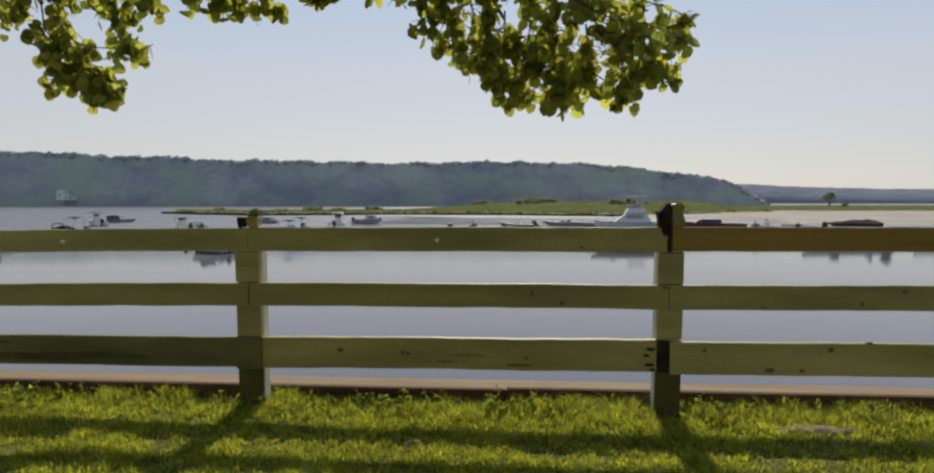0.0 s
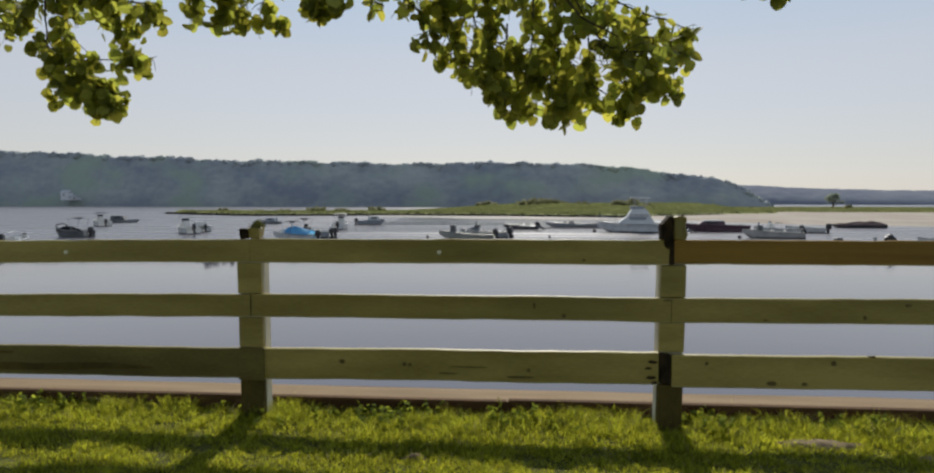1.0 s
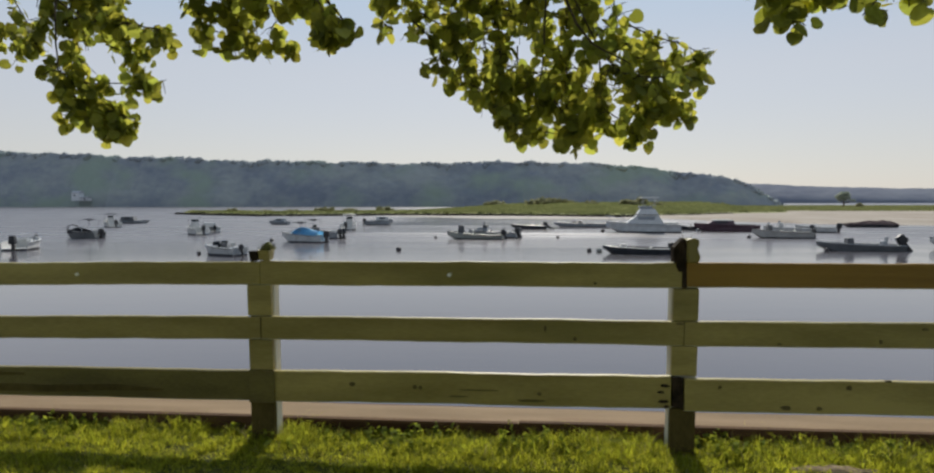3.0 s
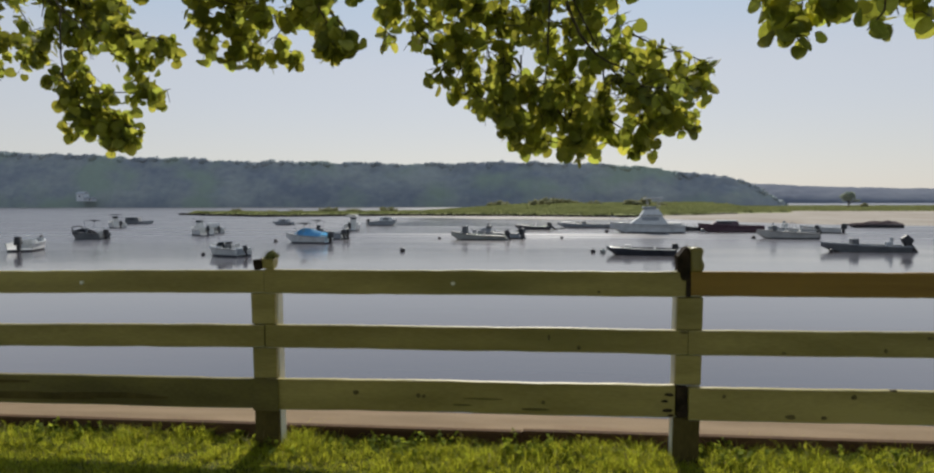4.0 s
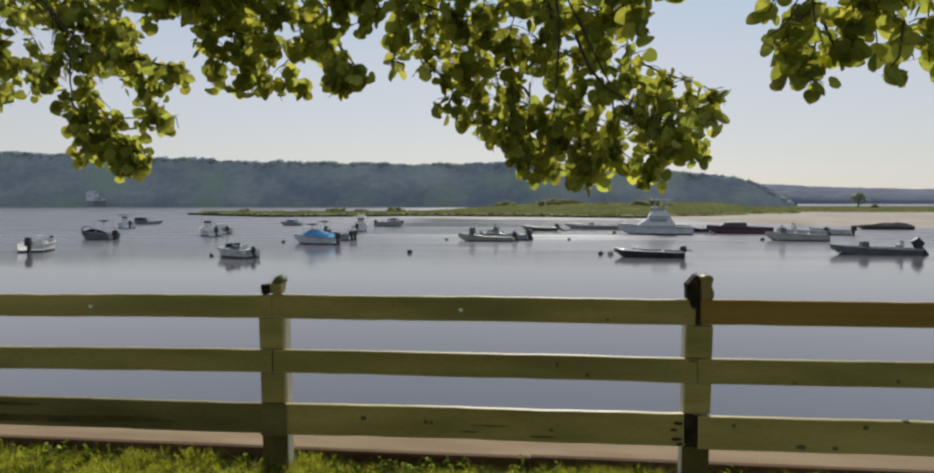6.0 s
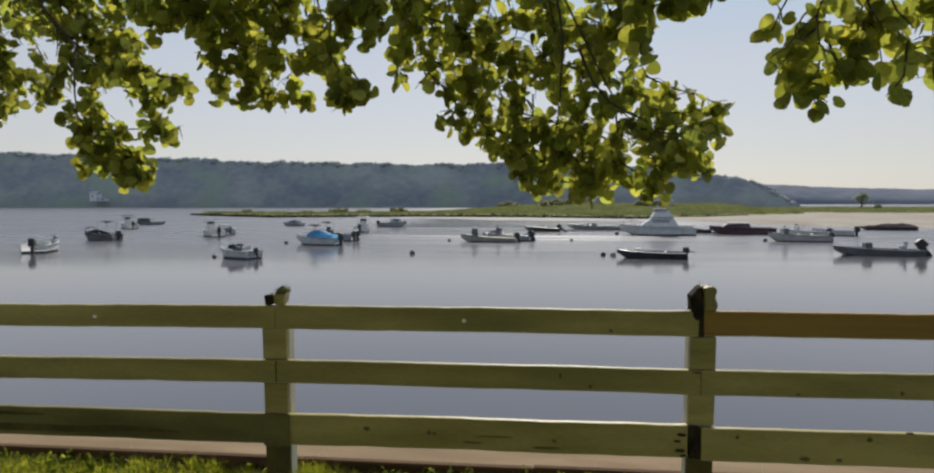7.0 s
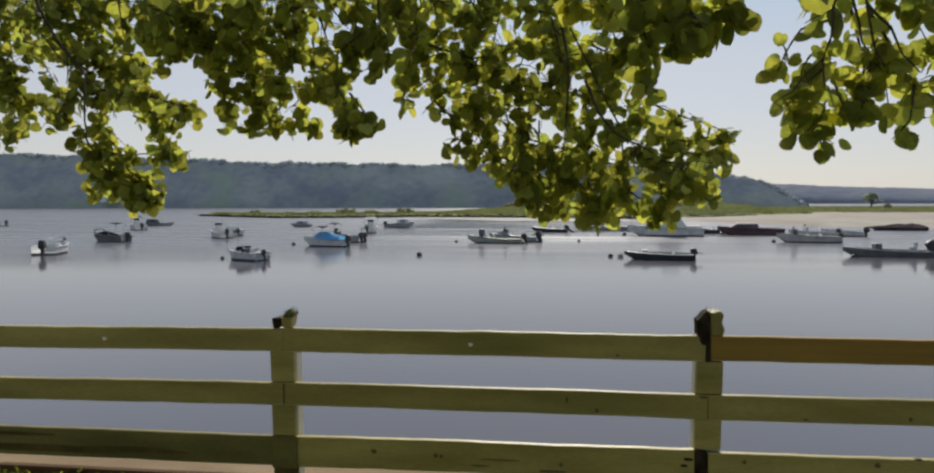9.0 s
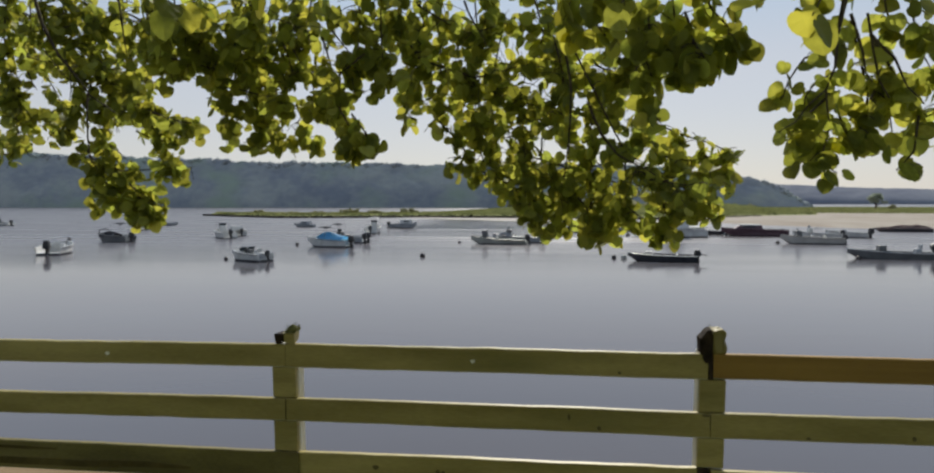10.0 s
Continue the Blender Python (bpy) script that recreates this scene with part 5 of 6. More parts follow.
spray(limb_b, [(-1.18, 3.30, 3.12), (-1.16, 3.35, 2.83), (-1.17, 3.36, 2.55), (-1.08, 3.32, 2.32), (-1.07, 3.30, 2.18)], 63.05, 0.1407)
spray(limb_b, [(-0.96, 3.30, 2.75), (-0.86, 3.21, 2.54), (-0.91, 3.15, 2.39), (-0.95, 3.30, 2.21)], 63.05, 0.1206)
spray(limb_b, [(-0.90, 3.30, 2.65), (-0.81, 3.31, 2.56), (-0.77, 3.28, 2.40), (-0.93, 3.38, 2.28), (-0.76, 3.30, 2.17)], 53.35, 0.1139)
spray(limb_b, [(-0.77, 3.30, 3.04), (-0.78, 3.22, 2.81), (-0.87, 3.30, 2.65)], 53.35, 0.134)
spray(limb_b, [(-0.43, 2.90, 2.95), (-0.43, 2.94, 2.75), (-0.43, 2.91, 2.58), (-0.46, 2.90, 2.45)], 77.6, 0.134)
spray(limb_b, [(-0.37, 2.80, 2.53), (-0.56, 2.90, 2.42), (-0.48, 2.81, 2.28), (-0.41, 2.81, 2.16), (-0.44, 2.80, 2.11)], 67.9, 0.1005)
spray(limb_b, [(-0.43, 2.80, 2.27), (-0.35, 2.74, 2.18), (-0.35, 2.80, 2.13)], 72.75, 0.067)
spray(limb_b, [(-0.32, 2.90, 2.84), (-0.33, 2.93, 2.66), (-0.31, 2.89, 2.52), (-0.34, 2.90, 2.39)], 72.75, 0.1005)
spray(limb_b, [(-1.45, 3.10, 3.01), (-1.52, 3.12, 2.78), (-1.48, 3.11, 2.63), (-1.41, 3.10, 2.52)], 92.15, 0.1675)
spray(limb_b, [(-1.25, 3.00, 2.97), (-1.26, 2.97, 2.73), (-1.24, 3.00, 2.58)], 97, 0.1742)
spray(limb_b, [(-1.10, 3.00, 2.96), (-1.05, 3.02, 2.74), (-1.08, 3.00, 2.57)], 97, 0.1742)
spray(limb_b, [(-1.06, 3.30, 2.75), (-1.19, 3.51, 2.68), (-1.03, 3.30, 2.47)], 87.3, 0.1474)
spray(limb_b, [(-0.63, 3.00, 2.66), (-0.60, 3.05, 2.51), (-0.58, 2.94, 2.35), (-0.58, 3.00, 2.26)], 60.14, 0.1139)
spray(limb_b, [(-1.11, 3.40, 2.33), (-1.01, 3.39, 2.25), (-1.03, 3.40, 2.19)], 63.05, 0.0938)
spray(limb_b, [(-1.62, 3.20, 3.11), (-1.68, 3.26, 2.92), (-1.63, 3.20, 2.71)], 87.3, 0.1608)
spray(limb_b, [(-0.93, 3.30, 3.05), (-0.86, 3.31, 2.87), (-0.91, 3.30, 2.75)], 72.75, 0.134)
spray(limb_b, [(-0.86, 2.80, 2.91), (-0.95, 2.93, 2.79), (-0.86, 2.80, 2.62)], 77.6, 0.1474)
spray(limb_b, [(-0.33, 3.10, 2.99), (-0.27, 3.04, 2.77), (-0.33, 3.10, 2.68)], 72.75, 0.1206)
spray(limb_c, [(-0.28, 3.38, 3.11), (-0.22, 3.39, 2.81), (-0.28, 3.42, 2.60), (-0.29, 3.38, 2.44)], 77.32, 0.1474)
spray(limb_c, [(-0.31, 3.47, 2.49), (-0.36, 3.59, 2.39), (-0.27, 3.47, 2.31)], 36.08, 0.067)
spray(limb_c, [(-0.14, 3.57, 3.17), (-0.17, 3.59, 2.79), (-0.15, 3.54, 2.56), (-0.18, 3.57, 2.32)], 73.02, 0.1675)
spray(limb_c, [(-0.13, 3.27, 2.30), (0.01, 3.27, 2.15), (-0.03, 3.27, 2.03)], 44.67, 0.0871)
spray(limb_c, [(0.03, 3.38, 3.10), (0.07, 3.33, 2.72), (0.06, 3.28, 2.45), (0.06, 3.38, 2.24)], 73.02, 0.1675)
spray(limb_c, [(0.17, 3.57, 2.78), (0.11, 3.57, 2.49), (0.13, 3.69, 2.25), (0.16, 3.57, 1.98)], 64.42, 0.1675)
spray(limb_c, [(0.30, 3.38, 3.09), (0.40, 3.30, 2.71), (0.28, 3.46, 2.47), (0.31, 3.30, 2.12), (0.30, 3.38, 1.91)], 64.42, 0.1675)
spray(limb_c, [(0.27, 3.38, 1.94), (0.36, 3.31, 1.84), (0.38, 3.38, 1.77)], 68.72, 0.1072)
spray(limb_c, [(0.48, 3.47, 3.11), (0.48, 3.39, 2.67), (0.53, 3.60, 2.40), (0.52, 3.46, 2.07), (0.46, 3.47, 1.79)], 68.72, 0.1675)
spray(limb_c, [(0.66, 3.38, 2.89), (0.78, 3.35, 2.56), (0.64, 3.36, 2.30), (0.64, 3.36, 2.00), (0.64, 3.38, 1.74)], 68.72, 0.1675)
spray(limb_c, [(0.54, 3.22, 2.63), (0.74, 3.20, 2.22), (0.82, 3.23, 2.09), (0.91, 3.16, 1.99), (1.07, 3.08, 1.96), (1.21, 3.22, 1.99)], 51.54, 0.1675)
spray(limb_c, [(0.81, 3.38, 2.10), (0.82, 3.38, 1.91), (0.83, 3.38, 1.75)], 73.02, 0.134)
spray(limb_c, [(0.97, 3.38, 2.00), (1.00, 3.38, 1.87), (1.04, 3.38, 1.76)], 73.02, 0.134)
spray(limb_c, [(1.11, 3.38, 1.97), (1.19, 3.36, 1.88), (1.24, 3.38, 1.82)], 81.6, 0.1072)
spray(limb_c, [(0.83, 3.38, 2.77), (0.85, 3.28, 2.52), (0.88, 3.33, 2.32), (0.91, 3.38, 2.18)], 64.42, 0.1474)
spray(limb_c, [(0.93, 3.38, 2.13), (1.10, 3.35, 2.09), (1.20, 3.38, 2.10)], 60.13, 0.1005)
spray(limb_c, [(1.19, 3.38, 2.11), (1.31, 3.38, 2.10)], 13.75, 0.0268)
spray(limb_c, [(0.39, 3.57, 2.23), (0.39, 3.52, 2.01), (0.39, 3.57, 1.85)], 64.42, 0.1675)
spray(limb_c, [(0.58, 3.38, 1.91), (0.66, 3.31, 1.79), (0.67, 3.38, 1.71)], 90.2, 0.1005)
spray(limb_c, [(0.73, 3.47, 2.00), (0.71, 3.48, 1.85), (0.77, 3.47, 1.74)], 77.32, 0.134)
spray(limb_c, [(0.95, 3.47, 1.91), (1.11, 3.47, 1.85), (1.21, 3.47, 1.91)], 68.72, 0.134)
spray(limb_c, [(0.18, 3.38, 3.09), (0.13, 3.34, 2.90), (0.21, 3.38, 2.76)], 47.25, 0.1474)
spray(limb_c, [(0.05, 3.47, 2.23), (0.09, 3.41, 2.10), (0.10, 3.47, 2.01)], 47.25, 0.1005)
spray(limb_c, [(1.19, 3.38, 2.07), (1.30, 3.42, 2.03), (1.27, 3.38, 1.94)], 73.02, 0.0804)
spray(limb_c, [(0.19, 3.67, 2.35), (0.24, 3.60, 2.11), (0.19, 3.67, 1.95)], 60.13, 0.134)
spray(limb_c, [(0.45, 3.17, 2.67), (0.50, 3.18, 2.45), (0.41, 3.17, 2.25)], 60.13, 0.1675)
spray(limb_c, [(0.70, 3.57, 2.76), (0.80, 3.55, 2.51), (0.77, 3.57, 2.32)], 60.13, 0.1675)
spray(limb_c, [(0.96, 3.38, 1.73), (0.97, 3.36, 1.70), (1.07, 3.38, 1.71)], 51.54, 0.0603)
spray(limb_c, [(-0.23, 3.27, 2.87), (0.03, 3.22, 2.71), (0.25, 3.34, 2.79), (0.48, 3.27, 2.70)], 42.95, 0.1742)
spray(limb_c, [(-0.23, 3.27, 2.61), (0.06, 3.26, 2.50), (0.35, 3.33, 2.58), (0.54, 3.27, 2.48)], 44.67, 0.1742)
spray(limb_c, [(0.21, 3.47, 2.43), (0.52, 3.42, 2.34), (0.76, 3.47, 2.42)], 47.25, 0.1608)
spray(limb_c, [(-0.13, 3.47, 2.40), (-0.04, 3.52, 2.35), (0.24, 3.47, 2.30)], 42.95, 0.1474)
spray(limb_c, [(0.30, 3.57, 2.14), (0.55, 3.55, 2.06), (0.80, 3.57, 1.98)], 44.67, 0.1474)
spray(limb_c, [(0.59, 3.17, 2.79), (0.83, 3.14, 2.65), (1.00, 3.17, 2.70)], 38.65, 0.1474)
spray(limb_c, [(0.65, 3.27, 2.55), (0.81, 3.38, 2.51), (0.94, 3.27, 2.54)], 38.65, 0.1474)
spray(limb_b, [(-1.55, 3.10, 2.84), (-1.38, 3.15, 2.75), (-1.00, 3.21, 2.83), (-0.73, 3.10, 2.71)], 53.35, 0.1608)
spray(limb_b, [(-1.50, 3.20, 2.66), (-1.25, 3.23, 2.59), (-1.03, 3.20, 2.62), (-0.77, 3.20, 2.54)], 48.5, 0.1474)
spray(limb_b, [(-0.67, 3.10, 2.82), (-0.56, 3.07, 2.72), (-0.30, 3.10, 2.76)], 48.5, 0.134)
spray(limb_b, [(-1.15, 3.20, 2.46), (-0.96, 3.19, 2.41), (-0.77, 3.20, 2.35)], 40.74, 0.1206)
spray(limb_b, [(-0.40, 3.20, 2.82), (-0.28, 3.27, 2.69), (-0.16, 3.20, 2.55)], 40.74, 0.134)
spray(limb_a, [(-2.86, 3.58, 2.95), (-2.64, 3.59, 2.89), (-2.27, 3.58, 2.93), (-2.00, 3.58, 2.99)], 48.02, 0.138)
spray(limb_a, [(-2.89, 3.60, 2.60), (-2.76, 3.72, 2.45), (-2.51, 3.60, 2.38)], 48.02, 0.1265)
spray(limb_a, [(-2.32, 3.68, 2.74), (-2.25, 3.76, 2.61), (-1.96, 3.68, 2.56)], 42.68, 0.115)
spray(limb_c, [(0.91, 3.37, 2.06), (1.13, 3.36, 1.93), (1.16, 3.37, 1.81)], 51.54, 0.1206)
spray(limb_c, [(0.77, 3.37, 1.91), (0.88, 3.30, 1.81), (1.05, 3.37, 1.75)], 51.54, 0.1139)
spray(limb_c, [(0.33, 3.47, 1.91), (0.47, 3.59, 1.80), (0.67, 3.47, 1.72)], 51.54, 0.1139)
spray(limb_c, [(0.10, 3.47, 2.20), (0.14, 3.50, 2.02), (0.38, 3.47, 1.90)], 44.67, 0.1206)
spray(limb_c, [(-0.32, 3.47, 2.86), (-0.19, 3.58, 2.71), (0.03, 3.47, 2.76)], 42.95, 0.1474)
spray(limb_c, [(-0.13, 3.57, 2.60), (0.11, 3.49, 2.48), (0.28, 3.57, 2.52)], 38.65, 0.1474)
spray(limb_a, [(-2.90, 3.68, 3.13), (-2.71, 3.69, 3.01), (-2.36, 3.62, 3.03), (-2.16, 3.68, 2.90)], 58.69, 0.1495)
spray(limb_a, [(-2.94, 3.78, 2.84), (-2.63, 3.75, 2.74), (-2.40, 3.78, 2.82)], 53.35, 0.138)
spray(limb_b, [(-1.54, 2.90, 2.77), (-1.34, 2.92, 2.67), (-1.16, 2.90, 2.72)], 60.14, 0.1474)
spray(limb_b, [(-1.55, 3.00, 2.62), (-1.32, 2.97, 2.56), (-1.15, 3.00, 2.52)], 56.26, 0.134)
spray(limb_b, [(-1.26, 3.30, 2.88), (-1.01, 3.27, 2.71), (-0.87, 3.30, 2.81)], 43.65, 0.1474)
spray(limb_c, [(0.91, 3.38, 2.30), (1.08, 3.38, 2.22), (1.21, 3.38, 2.18), (1.34, 3.38, 2.12)], 44, 0.085)
spray(limb_c, [(1.02, 3.45, 2.15), (1.17, 3.45, 2.10), (1.31, 3.45, 2.04)], 40, 0.08)
spray(limb_a, [(-1.95, 3.60, 2.45), (-1.81, 3.60, 2.39), (-1.68, 3.60, 2.34), (-1.60, 3.60, 2.31)], 44, 0.08)
spray(limb_a, [(-1.98, 3.60, 2.30), (-1.83, 3.60, 2.24), (-1.71, 3.60, 2.25)], 40, 0.07)
spray(limb_a, [(-3.30, 4.08, 2.57), (-3.16, 4.08, 2.45), (-3.06, 4.08, 2.33)], 44, 0.1)
spray(limb_d, [(0.66, 2.20, 2.66), (0.68, 2.17, 2.52), (0.74, 2.18, 2.36), (0.78, 2.20, 2.26)], 55, 0.085)
spray(limb_d, [(0.76, 2.20, 2.29), (0.75, 2.28, 2.23), (0.80, 2.20, 2.14)], 30, 0.03)
spray(limb_d, [(0.81, 2.20, 2.65), (0.85, 2.28, 2.52), (0.84, 2.24, 2.41), (0.85, 2.20, 2.30)], 62, 0.085)
spray(limb_d, [(0.91, 2.20, 2.65), (0.95, 2.20, 2.51), (1.00, 2.16, 2.43), (0.98, 2.20, 2.34)], 58, 0.07)
spray(limb_d, [(0.89, 2.20, 2.42), (0.91, 2.10, 2.33), (0.94, 2.20, 2.33)], 40, 0.06)
spray(limb_d, [(0.97, 2.20, 2.46), (1.03, 2.19, 2.40), (1.03, 2.20, 2.36)], 20, 0.02)
spray(limb_d, [(0.76, 2.20, 2.62), (0.75, 2.16, 2.45), (0.80, 2.20, 2.35)], 55, 0.1)
spray(limb_d, [(0.58, 2.20, 2.66), (0.54, 2.14, 2.51), (0.62, 2.20, 2.43)], 50, 0.1)
spray(limb_d, [(0.49, 2.20, 2.67), (0.51, 2.04, 2.50), (0.52, 2.20, 2.47)], 40, 0.09)
spray(limb_d, [(0.87, 2.20, 2.50), (0.93, 2.26, 2.38), (0.89, 2.20, 2.27)], 45, 0.06)
spray(limb_e, [(1.42, 2.30, 2.64), (1.38, 2.26, 2.50), (1.34, 2.21, 2.39), (1.34, 2.22, 2.29), (1.35, 2.30, 2.23)], 20, 0.06, singles=True)
spray(limb_e, [(1.35, 2.30, 2.23), (1.27, 2.22, 2.17), (1.24, 2.26, 2.12), (1.19, 2.30, 2.10)], 36, 0.045, singles=True)
spray(limb_e, [(1.35, 2.30, 2.23), (1.41, 2.43, 2.14), (1.31, 2.23, 2.02), (1.35, 2.30, 1.98)], 31, 0.05, singles=True)
spray(limb_e, [(1.42, 2.30, 2.48), (1.48, 2.35, 2.33), (1.51, 2.37, 2.25), (1.43, 2.24, 2.12), (1.44, 2.30, 2.08)], 34, 0.06, singles=True)
spray(limb_e, [(1.48, 2.30, 2.45), (1.50, 2.28, 2.29), (1.56, 2.34, 2.21), (1.56, 2.30, 2.08)], 29, 0.055, singles=True)
spray(limb_e, [(1.48, 2.30, 2.43), (1.53, 2.26, 2.31), (1.63, 2.37, 2.23), (1.71, 2.43, 2.20), (1.67, 2.30, 2.06)], 32, 0.06, singles=True)
spray(limb_e, [(1.57, 2.17, 2.15), (1.56, 2.17, 2.04), (1.51, 2.17, 1.98)], 22, 0.04, singles=True)
spray(limb_e, [(1.37, 2.30, 2.39), (1.26, 2.25, 2.35), (1.24, 2.34, 2.29), (1.21, 2.30, 2.23)], 20, 0.035, singles=True)
spray(limb_e, [(1.30, 2.30, 2.16), (1.29, 2.32, 2.08), (1.27, 2.30, 2.02)], 36, 0.045, singles=True)
spray(limb_e, [(1.38, 2.30, 2.20), (1.39, 2.26, 2.12), (1.45, 2.30, 2.06)], 41, 0.06, singles=True)
spray(limb_e, [(1.62, 2.30, 2.62), (1.60, 2.29, 2.52), (1.63, 2.31, 2.40), (1.67, 2.30, 2.31)], 37, 0.08, singles=True)
spray(limb_e, [(1.51, 2.30, 2.64), (1.54, 2.33, 2.52), (1.55, 2.30, 2.44)], 34, 0.07, singles=True)
spray(limb_e, [(1.32, 2.30, 2.64), (1.33, 2.37, 2.54), (1.34, 2.30, 2.43)], 29, 0.06, singles=True)
spray(limb_e, [(1.37, 2.30, 2.31), (1.30, 2.27, 2.27), (1.28, 2.30, 2.23)], 29, 0.04, singles=True)
spray(limb_e, [(1.50, 2.30, 2.25), (1.43, 2.22, 2.16), (1.51, 2.30, 2.10)], 37, 0.06, singles=True)
spray(limb_e, [(1.71, 2.30, 2.58), (1.66, 2.20, 2.38), (1.77, 2.41, 2.23), (1.72, 2.30, 2.04)], 34, 0.08)
spray(limb_f, [(0.88, 1.50, 2.48), (0.87, 1.48, 2.38), (0.89, 1.50, 2.33)], 12, 0.03, size=0.075)
spray(limb_f, [(0.98, 1.50, 2.46), (1.07, 1.57, 2.39), (1.01, 1.50, 2.29)], 13, 0.03, size=0.075)
spray(limb_f, [(0.32, 1.60, 2.54), (0.38, 1.59, 2.46), (0.35, 1.60, 2.39)], 14, 0.04, size=0.075)
spray(limb_f, [(-0.68, 1.80, 2.65), (-0.64, 1.77, 2.52), (-0.66, 1.80, 2.43)], 18, 0.05, size=0.075)
spray(limb_f, [(-0.46, 1.80, 2.64), (-0.44, 1.83, 2.53), (-0.46, 1.80, 2.44)], 18, 0.05, size=0.075)
spray(limb_f, [(0.64, 1.70, 2.55), (0.65, 1.84, 2.52), (0.62, 1.70, 2.39)], 16, 0.04, size=0.075)


def bough(limb, pts, r0, r1):
    """A bare twig through several places."""
    P = [Vector(p) for p in pts]
    fine = []
    for a, b in zip(P, P[1:]):
        fine += [a.lerp(b, k / 4) + Vector(noise.noise_vector(a.lerp(b, k / 4) * 9)) * 0.006 for k in range(4)]
    fine.append(P[-1])
    k = len(fine) - 1
    limb["stems"].append(tube(bmesh.new(), [p - TREE_AT for p in fine], [r0 + (r1 - r0) * i / k for i in range(k + 1)], 6))


bough(limb_a, [(-2.44, 3.33, 3.19), (-2.34, 3.33, 2.86), (-2.24, 3.33, 2.68), (-2.14, 3.33, 2.57), (-2.07, 3.33, 2.47), (-1.92, 3.33, 2.37)], 0.011, 0.003)
bough(limb_a, [(-2.18, 3.33, 2.63), (-2.18, 3.33, 2.50), (-2.19, 3.33, 2.44)], 0.004, 0.002)
bough(limb_a, [(-2.08, 3.33, 2.47), (-2.09, 3.33, 2.24), (-2.08, 3.33, 2.13), (-2.03, 3.33, 2.06)], 0.006, 0.002)
bough(limb_a, [(-1.72, 3.10, 3.08), (-1.73, 3.10, 2.90), (-1.71, 3.10, 2.78), (-1.69, 3.10, 2.63)], 0.007, 0.003)
bough(limb_a, [(-2.33, 3.33, 2.72), (-2.24, 3.33, 2.60), (-2.12, 3.33, 2.50)], 0.004, 0.002)
bough(limb_a, [(-2.41, 3.30, 2.60), (-2.36, 3.30, 2.50)], 0.004, 0.002)
bough(limb_a, [(-1.72, 3.33, 2.38), (-1.59, 3.33, 2.32), (-1.45, 3.33, 2.31)], 0.003, 0.0015)
bough(limb_b, [(-0.38, 2.40, 2.53), (-0.31, 2.40, 2.44)], 0.004, 0.002)
bough(limb_b, [(-0.76, 2.96, 2.60), (-0.71, 2.96, 2.52)], 0.004, 0.002)
bough(limb_b, [(-0.88, 2.96, 2.77), (-0.86, 2.96, 2.66)], 0.004, 0.002)
bough(limb_c, [(0.45, 2.98, 2.94), (0.49, 2.98, 2.62), (0.53, 2.98, 2.39), (0.52, 2.98, 2.10)], 0.009, 0.004)
bough(limb_c, [(0.60, 2.96, 2.33), (0.66, 2.96, 2.18), (0.73, 2.96, 2.10), (0.79, 2.96, 2.06), (0.90, 2.96, 2.00)], 0.008, 0.003)
bough(limb_c, [(0.75, 2.30, 2.33), (0.77, 2.30, 2.26), (0.80, 2.30, 2.21)], 0.004, 0.002)
bough(limb_c, [(0.05, 2.96, 2.79), (0.10, 2.96, 2.68), (0.15, 2.96, 2.58)], 0.006, 0.003)
bough(limb_e, [(1.35, 2.14, 2.61), (1.33, 2.14, 2.50), (1.31, 2.14, 2.39), (1.31, 2.14, 2.30), (1.29, 2.14, 2.23), (1.24, 2.14, 2.18), (1.20, 2.14, 2.13), (1.15, 2.14, 2.10)], 0.0055, 0.002)
bough(limb_e, [(1.29, 2.14, 2.23), (1.30, 2.14, 2.13)], 0.004, 0.002)
bough(limb_e, [(1.35, 2.14, 2.46), (1.39, 2.14, 2.34), (1.40, 2.14, 2.28), (1.42, 2.14, 2.25)], 0.005, 0.002)
bough(limb_e, [(1.40, 2.14, 2.46), (1.42, 2.14, 2.35), (1.44, 2.14, 2.26), (1.47, 2.14, 2.20)], 0.0042, 0.002)
bough(limb_e, [(1.41, 2.14, 2.40), (1.48, 2.14, 2.32), (1.52, 2.14, 2.23), (1.57, 2.14, 2.18)], 0.005, 0.002)
bough(limb_e, [(1.31, 2.14, 2.38), (1.23, 2.14, 2.34)], 0.003, 0.0015)
for limb in (limb_a, limb_b, limb_c, limb_d, limb_e, limb_f):
    wood = part("limb", limb["wood"], BARK, tree, "", True)
    for s in limb["stems"]:
        part("twig", s, BARK, wood)
    f = limb["fol"]
    if f.n:
        ob = bulk("foliage", np.concatenate(f.V), np.concatenate(f.F), LEAF)
        ob.parent = wood
        tagged(ob, "backlit round green leaves", kind="stuff")
    for ob in limb["loose"]:
        m = ob.matrix_world.copy()
        ob.parent = wood
        ob.matrix_basis = Matrix.Translation(-TREE_AT) @ m
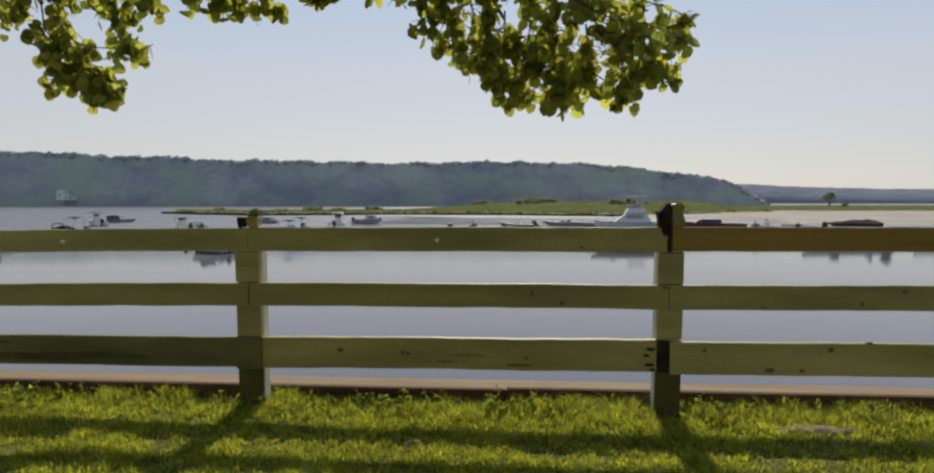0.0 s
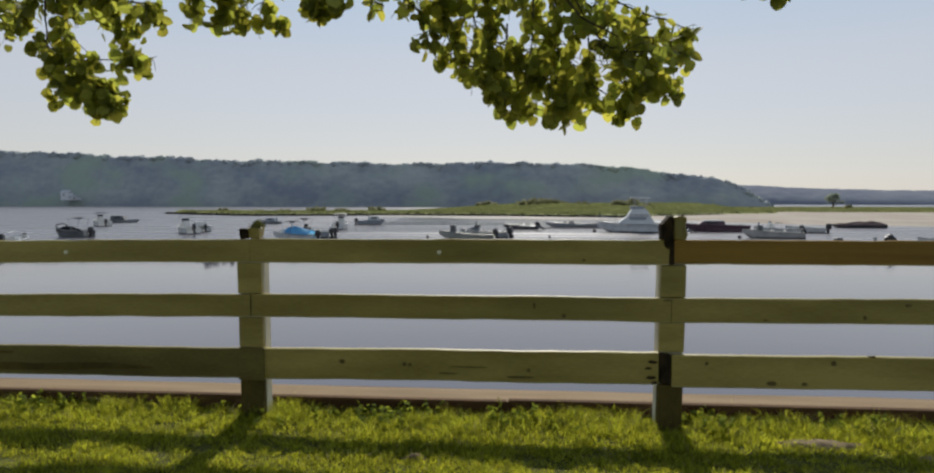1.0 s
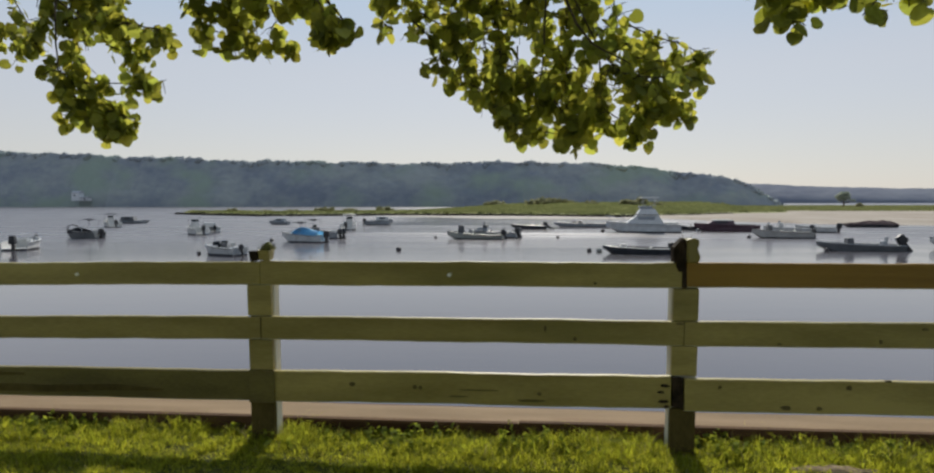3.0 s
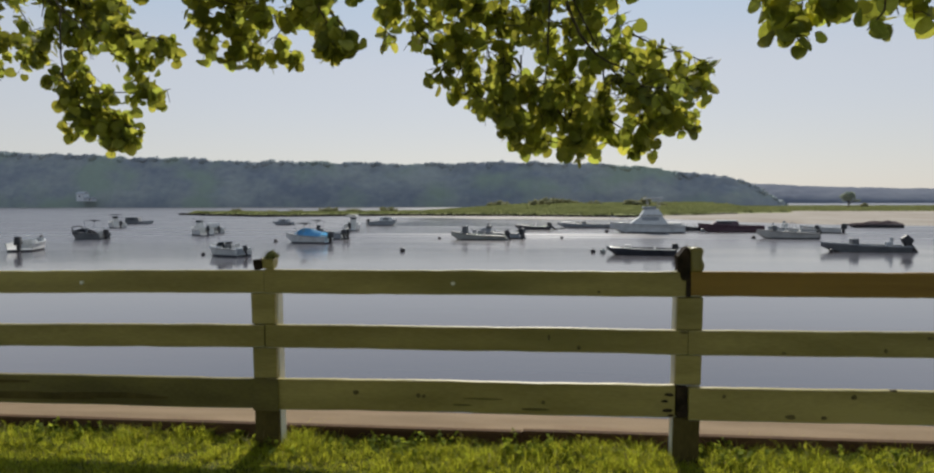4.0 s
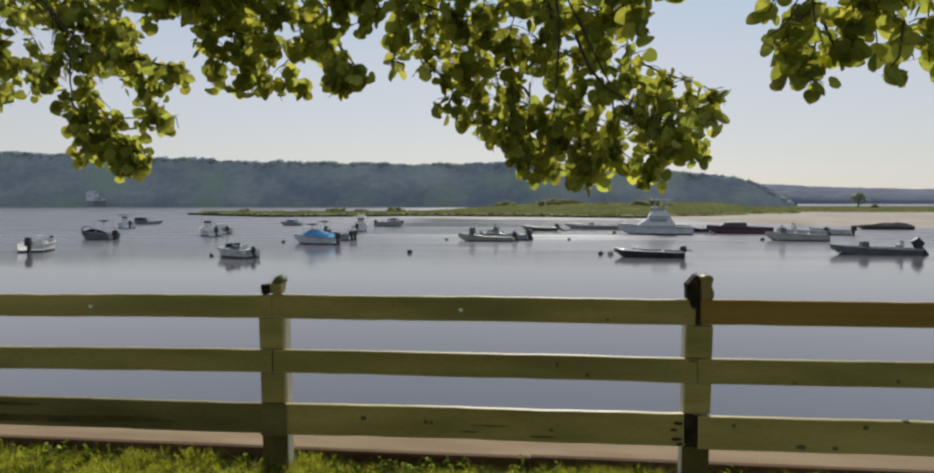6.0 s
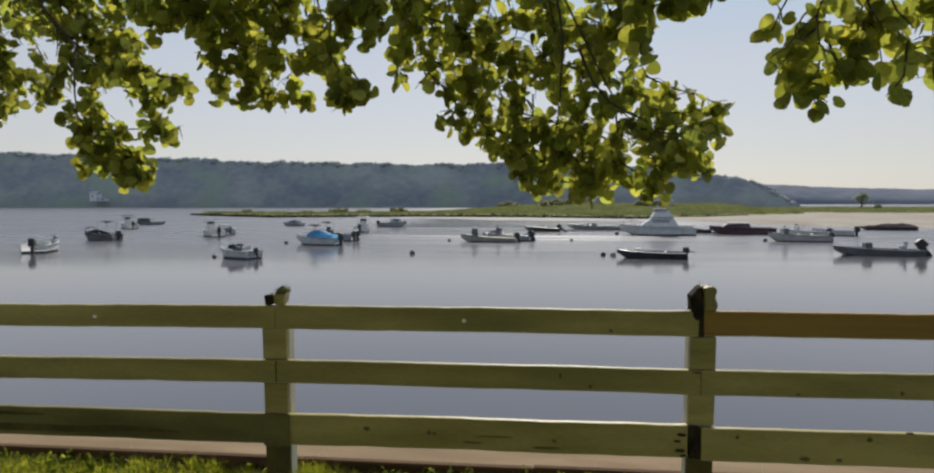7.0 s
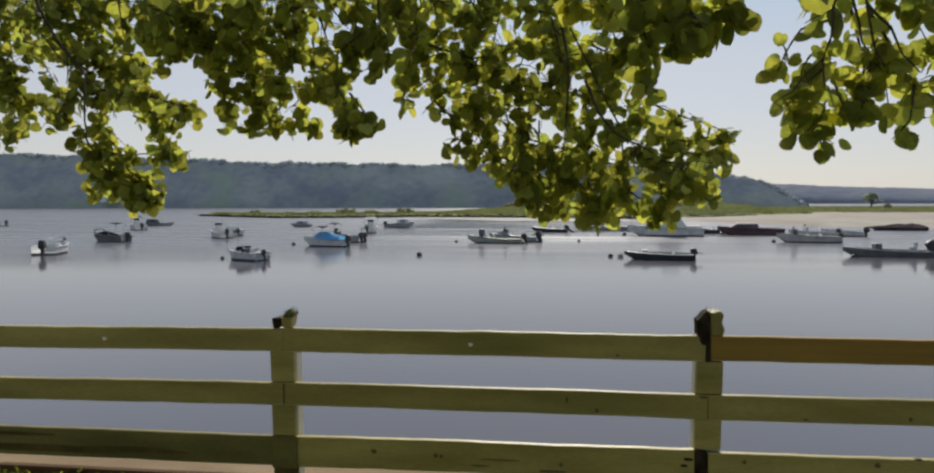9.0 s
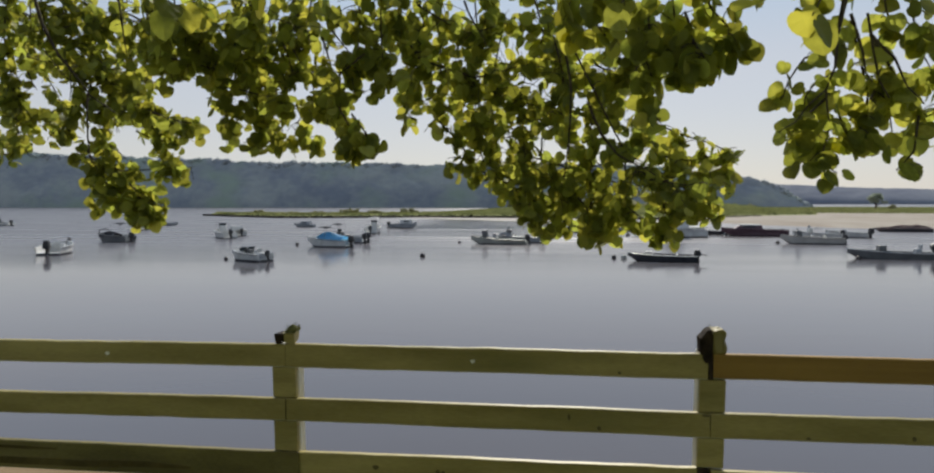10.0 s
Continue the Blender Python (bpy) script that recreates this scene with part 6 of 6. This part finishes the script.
# the crown above and behind
crown = Foliage()
for _ in range(9000):
    a, q = leaf_rng.uniform(0, 2 * math.pi), math.sqrt(leaf_rng.uniform(0, 1))
    h = leaf_rng.uniform(0, 1)
    p = Vector((-0.3 + 4.6 * q * math.cos(a), -2.2 + 4.2 * q * math.sin(a), 3.3 + 4.5 * h * (1 - 0.7 * q * q)))
    p += 0.5 * noise.noise_vector(p * 0.9)
    if p.y > -0.4 and p.z < 3.2 + 0.25 * max(0, p.y):
        continue
    crown.add(p - TREE_AT, leaf_turn(55), leaf_rng.uniform(0.10, 0.17))
for _ in range(5400):                    # unseen leaves added over the fence, shading the drooping sprays below
    p = Vector((leaf_rng.uniform(-3.9, 2.6), leaf_rng.uniform(1.2, 5.2), 0))
    p.z = 2.15 + 0.34 * p.y + 0.12 + 1.3 * leaf_rng.uniform() ** 1.2
    rim = 1 - ((p.x + 0.65) / 3.25) ** 2 - (max(0, p.y - 2.4) / 2.8) ** 2
    if rim + 0.55 * noise.noise(p * 1.3 + Vector((7, 0, 0))) < 0.12:
        continue
    if noise.noise(p * 1.6) + 0.5 * noise.noise(p * 4.0) < -0.02:
        continue
    crown.add(p - TREE_AT, leaf_turn(60), leaf_rng.uniform(0.06, 0.085))
ob = bulk("crown", np.concatenate(crown.V), np.concatenate(crown.F), LEAF)
ob.parent = tree
tagged(ob, "dense green crown", kind="stuff")


# ---- grass ----
def grass_field(name, count, x0, x1, y0, y1, hmin, hmax, label, width=0.0032, edge=0.0, material=GRASS):
    g = np.random.default_rng(int(count + 7 * x0))
    x, y = g.uniform(x0, x1, count), g.uniform(y0, y1, count)
    dens = np.array([noise.noise(Vector((a * 2.2, b * 2.2, 0.5))) + 0.5 * noise.noise(Vector((a * 6, b * 6, 2.5))) for a, b in zip(x, y)])
    bare = (((x - 2.08) / 0.25) ** 2 + ((y - 3.52) / 0.07) ** 2 < 1) | (((x - 2.75) / 0.28) ** 2 + ((y - 3.36) / 0.07) ** 2 < 1)
    keep = (dens > -0.8) & ~(bare & (g.uniform(0, 1, count) < 0.5))
    x, y, dens = x[keep], y[keep], dens[keep]
    n = len(x)
    z = np.array([lawn_height(a, b) for a, b in zip(x, y)]) - 0.005
    tuft = np.array([noise.noise(Vector((a * 13, b * 13, 4.5))) + 0.6 * noise.noise(Vector((a * 31, b * 31, 1.5))) for a, b in zip(x, y)])
    h = g.uniform(hmin, hmax, n) * np.clip(1 + 0.6 * dens + 0.75 * tuft, 0.3, 1.8) * (1 + edge * np.clip((y - 3.45) / 0.35, 0, 1) * np.where(x > 1.45, 1.7, 1.0))
    a = g.uniform(0, 2 * np.pi, n)
    lean = np.abs(g.normal(0, 0.85, n)) * h
    la = g.uniform(0, 2 * np.pi, n)
    w = width * g.uniform(0.6, 1.5, n)
    dx, dy = np.cos(a) * w, np.sin(a) * w
    lx, ly = np.cos(la) * lean, np.sin(la) * lean
    P = np.zeros((n, 5, 3))
    P[:, 0] = np.stack([x - dx, y - dy, z], -1)
    P[:, 1] = np.stack([x + dx, y + dy, z], -1)
    P[:, 2] = np.stack([x + dx * 0.8 + lx * 0.35, y + dy * 0.8 + ly * 0.35, z + h * 0.6], -1)
    P[:, 3] = np.stack([x - dx * 0.8 + lx * 0.35, y - dy * 0.8 + ly * 0.35, z + h * 0.6], -1)
    P[:, 4] = np.stack([x + lx, y + ly, z + h * 0.95], -1)
    b = np.arange(n)[:, None] * 5
    F = np.concatenate([b + np.array([0, 1, 2]), b + np.array([0, 2, 3]), b + np.array([3, 2, 4])])
    return tagged(bulk(name, P.reshape(-1, 3), F, material), label, "grass", kind="stuff")


grass_field("grass", 190000, -3.4, 3.9, 2.35, 3.875, 0.012, 0.040, "sunlit unmown green grass along the fence", 0.0021, 1.0)
grass_field("dry_grass", 5500, -3.4, 3.9, 2.35, 3.875, 0.015, 0.05, "dry straw-coloured blades among the green grass", 0.0018, 1.0, STRAW)
grass_field("grass", 30000, -6, 6.5, -3, 2.3, 0.04, 0.08, "green lawn grass under the tree", 0.006)
grass_field("grass", 9000, -12, -3.4, 1.5, 3.875, 0.04, 0.09, "green grass along the fence", 0.006)
grass_field("grass", 9000, 3.9, 12, 1.5, 3.875, 0.04, 0.09, "green grass along the fence", 0.006)
weeds = Foliage()
stems = bmesh.new()
for _ in range(520):                     # low weeds: a few stems each, leaves in pairs up the stem
    x, y = leaf_rng.uniform(-3.2, 3.6), 3.865 - abs(leaf_rng.normal(0, 0.13))
    if noise.noise(Vector((x * 1.9, y * 2, 8))) < -0.05 or (1.6 < x < 2.5 and y < 3.65):
        continue
    z, tall = lawn_height(x, y), leaf_rng.uniform(0.03, 0.115)
    lean = Vector((leaf_rng.normal(0, 0.35), leaf_rng.normal(0, 0.35), 1)) * tall
    tube(stems, [Vector((x, y, z)), Vector((x, y, z)) + lean], [0.0014, 0.0008], 3)
    for k in range(int(3 + tall * 70)):
        q = Vector((x, y, z)) + lean * leaf_rng.uniform(0.35, 1.05)
        weeds.add(q, Euler((radians(leaf_rng.normal(5, 32)), leaf_rng.normal(0, 0.5), leaf_rng.uniform(0, 6.28))).to_matrix(), leaf_rng.uniform(0.010, 0.026))
patch = thing("weeds", (0, 0, 0), "small broad-leaved weeds growing at the fence foot", "weeds")
patch["kind"] = "stuff"
part("stems", stems, WEED, patch)
ob = bulk("leaves", np.concatenate(weeds.V), np.concatenate(weeds.F), WEED)
ob.parent = patch
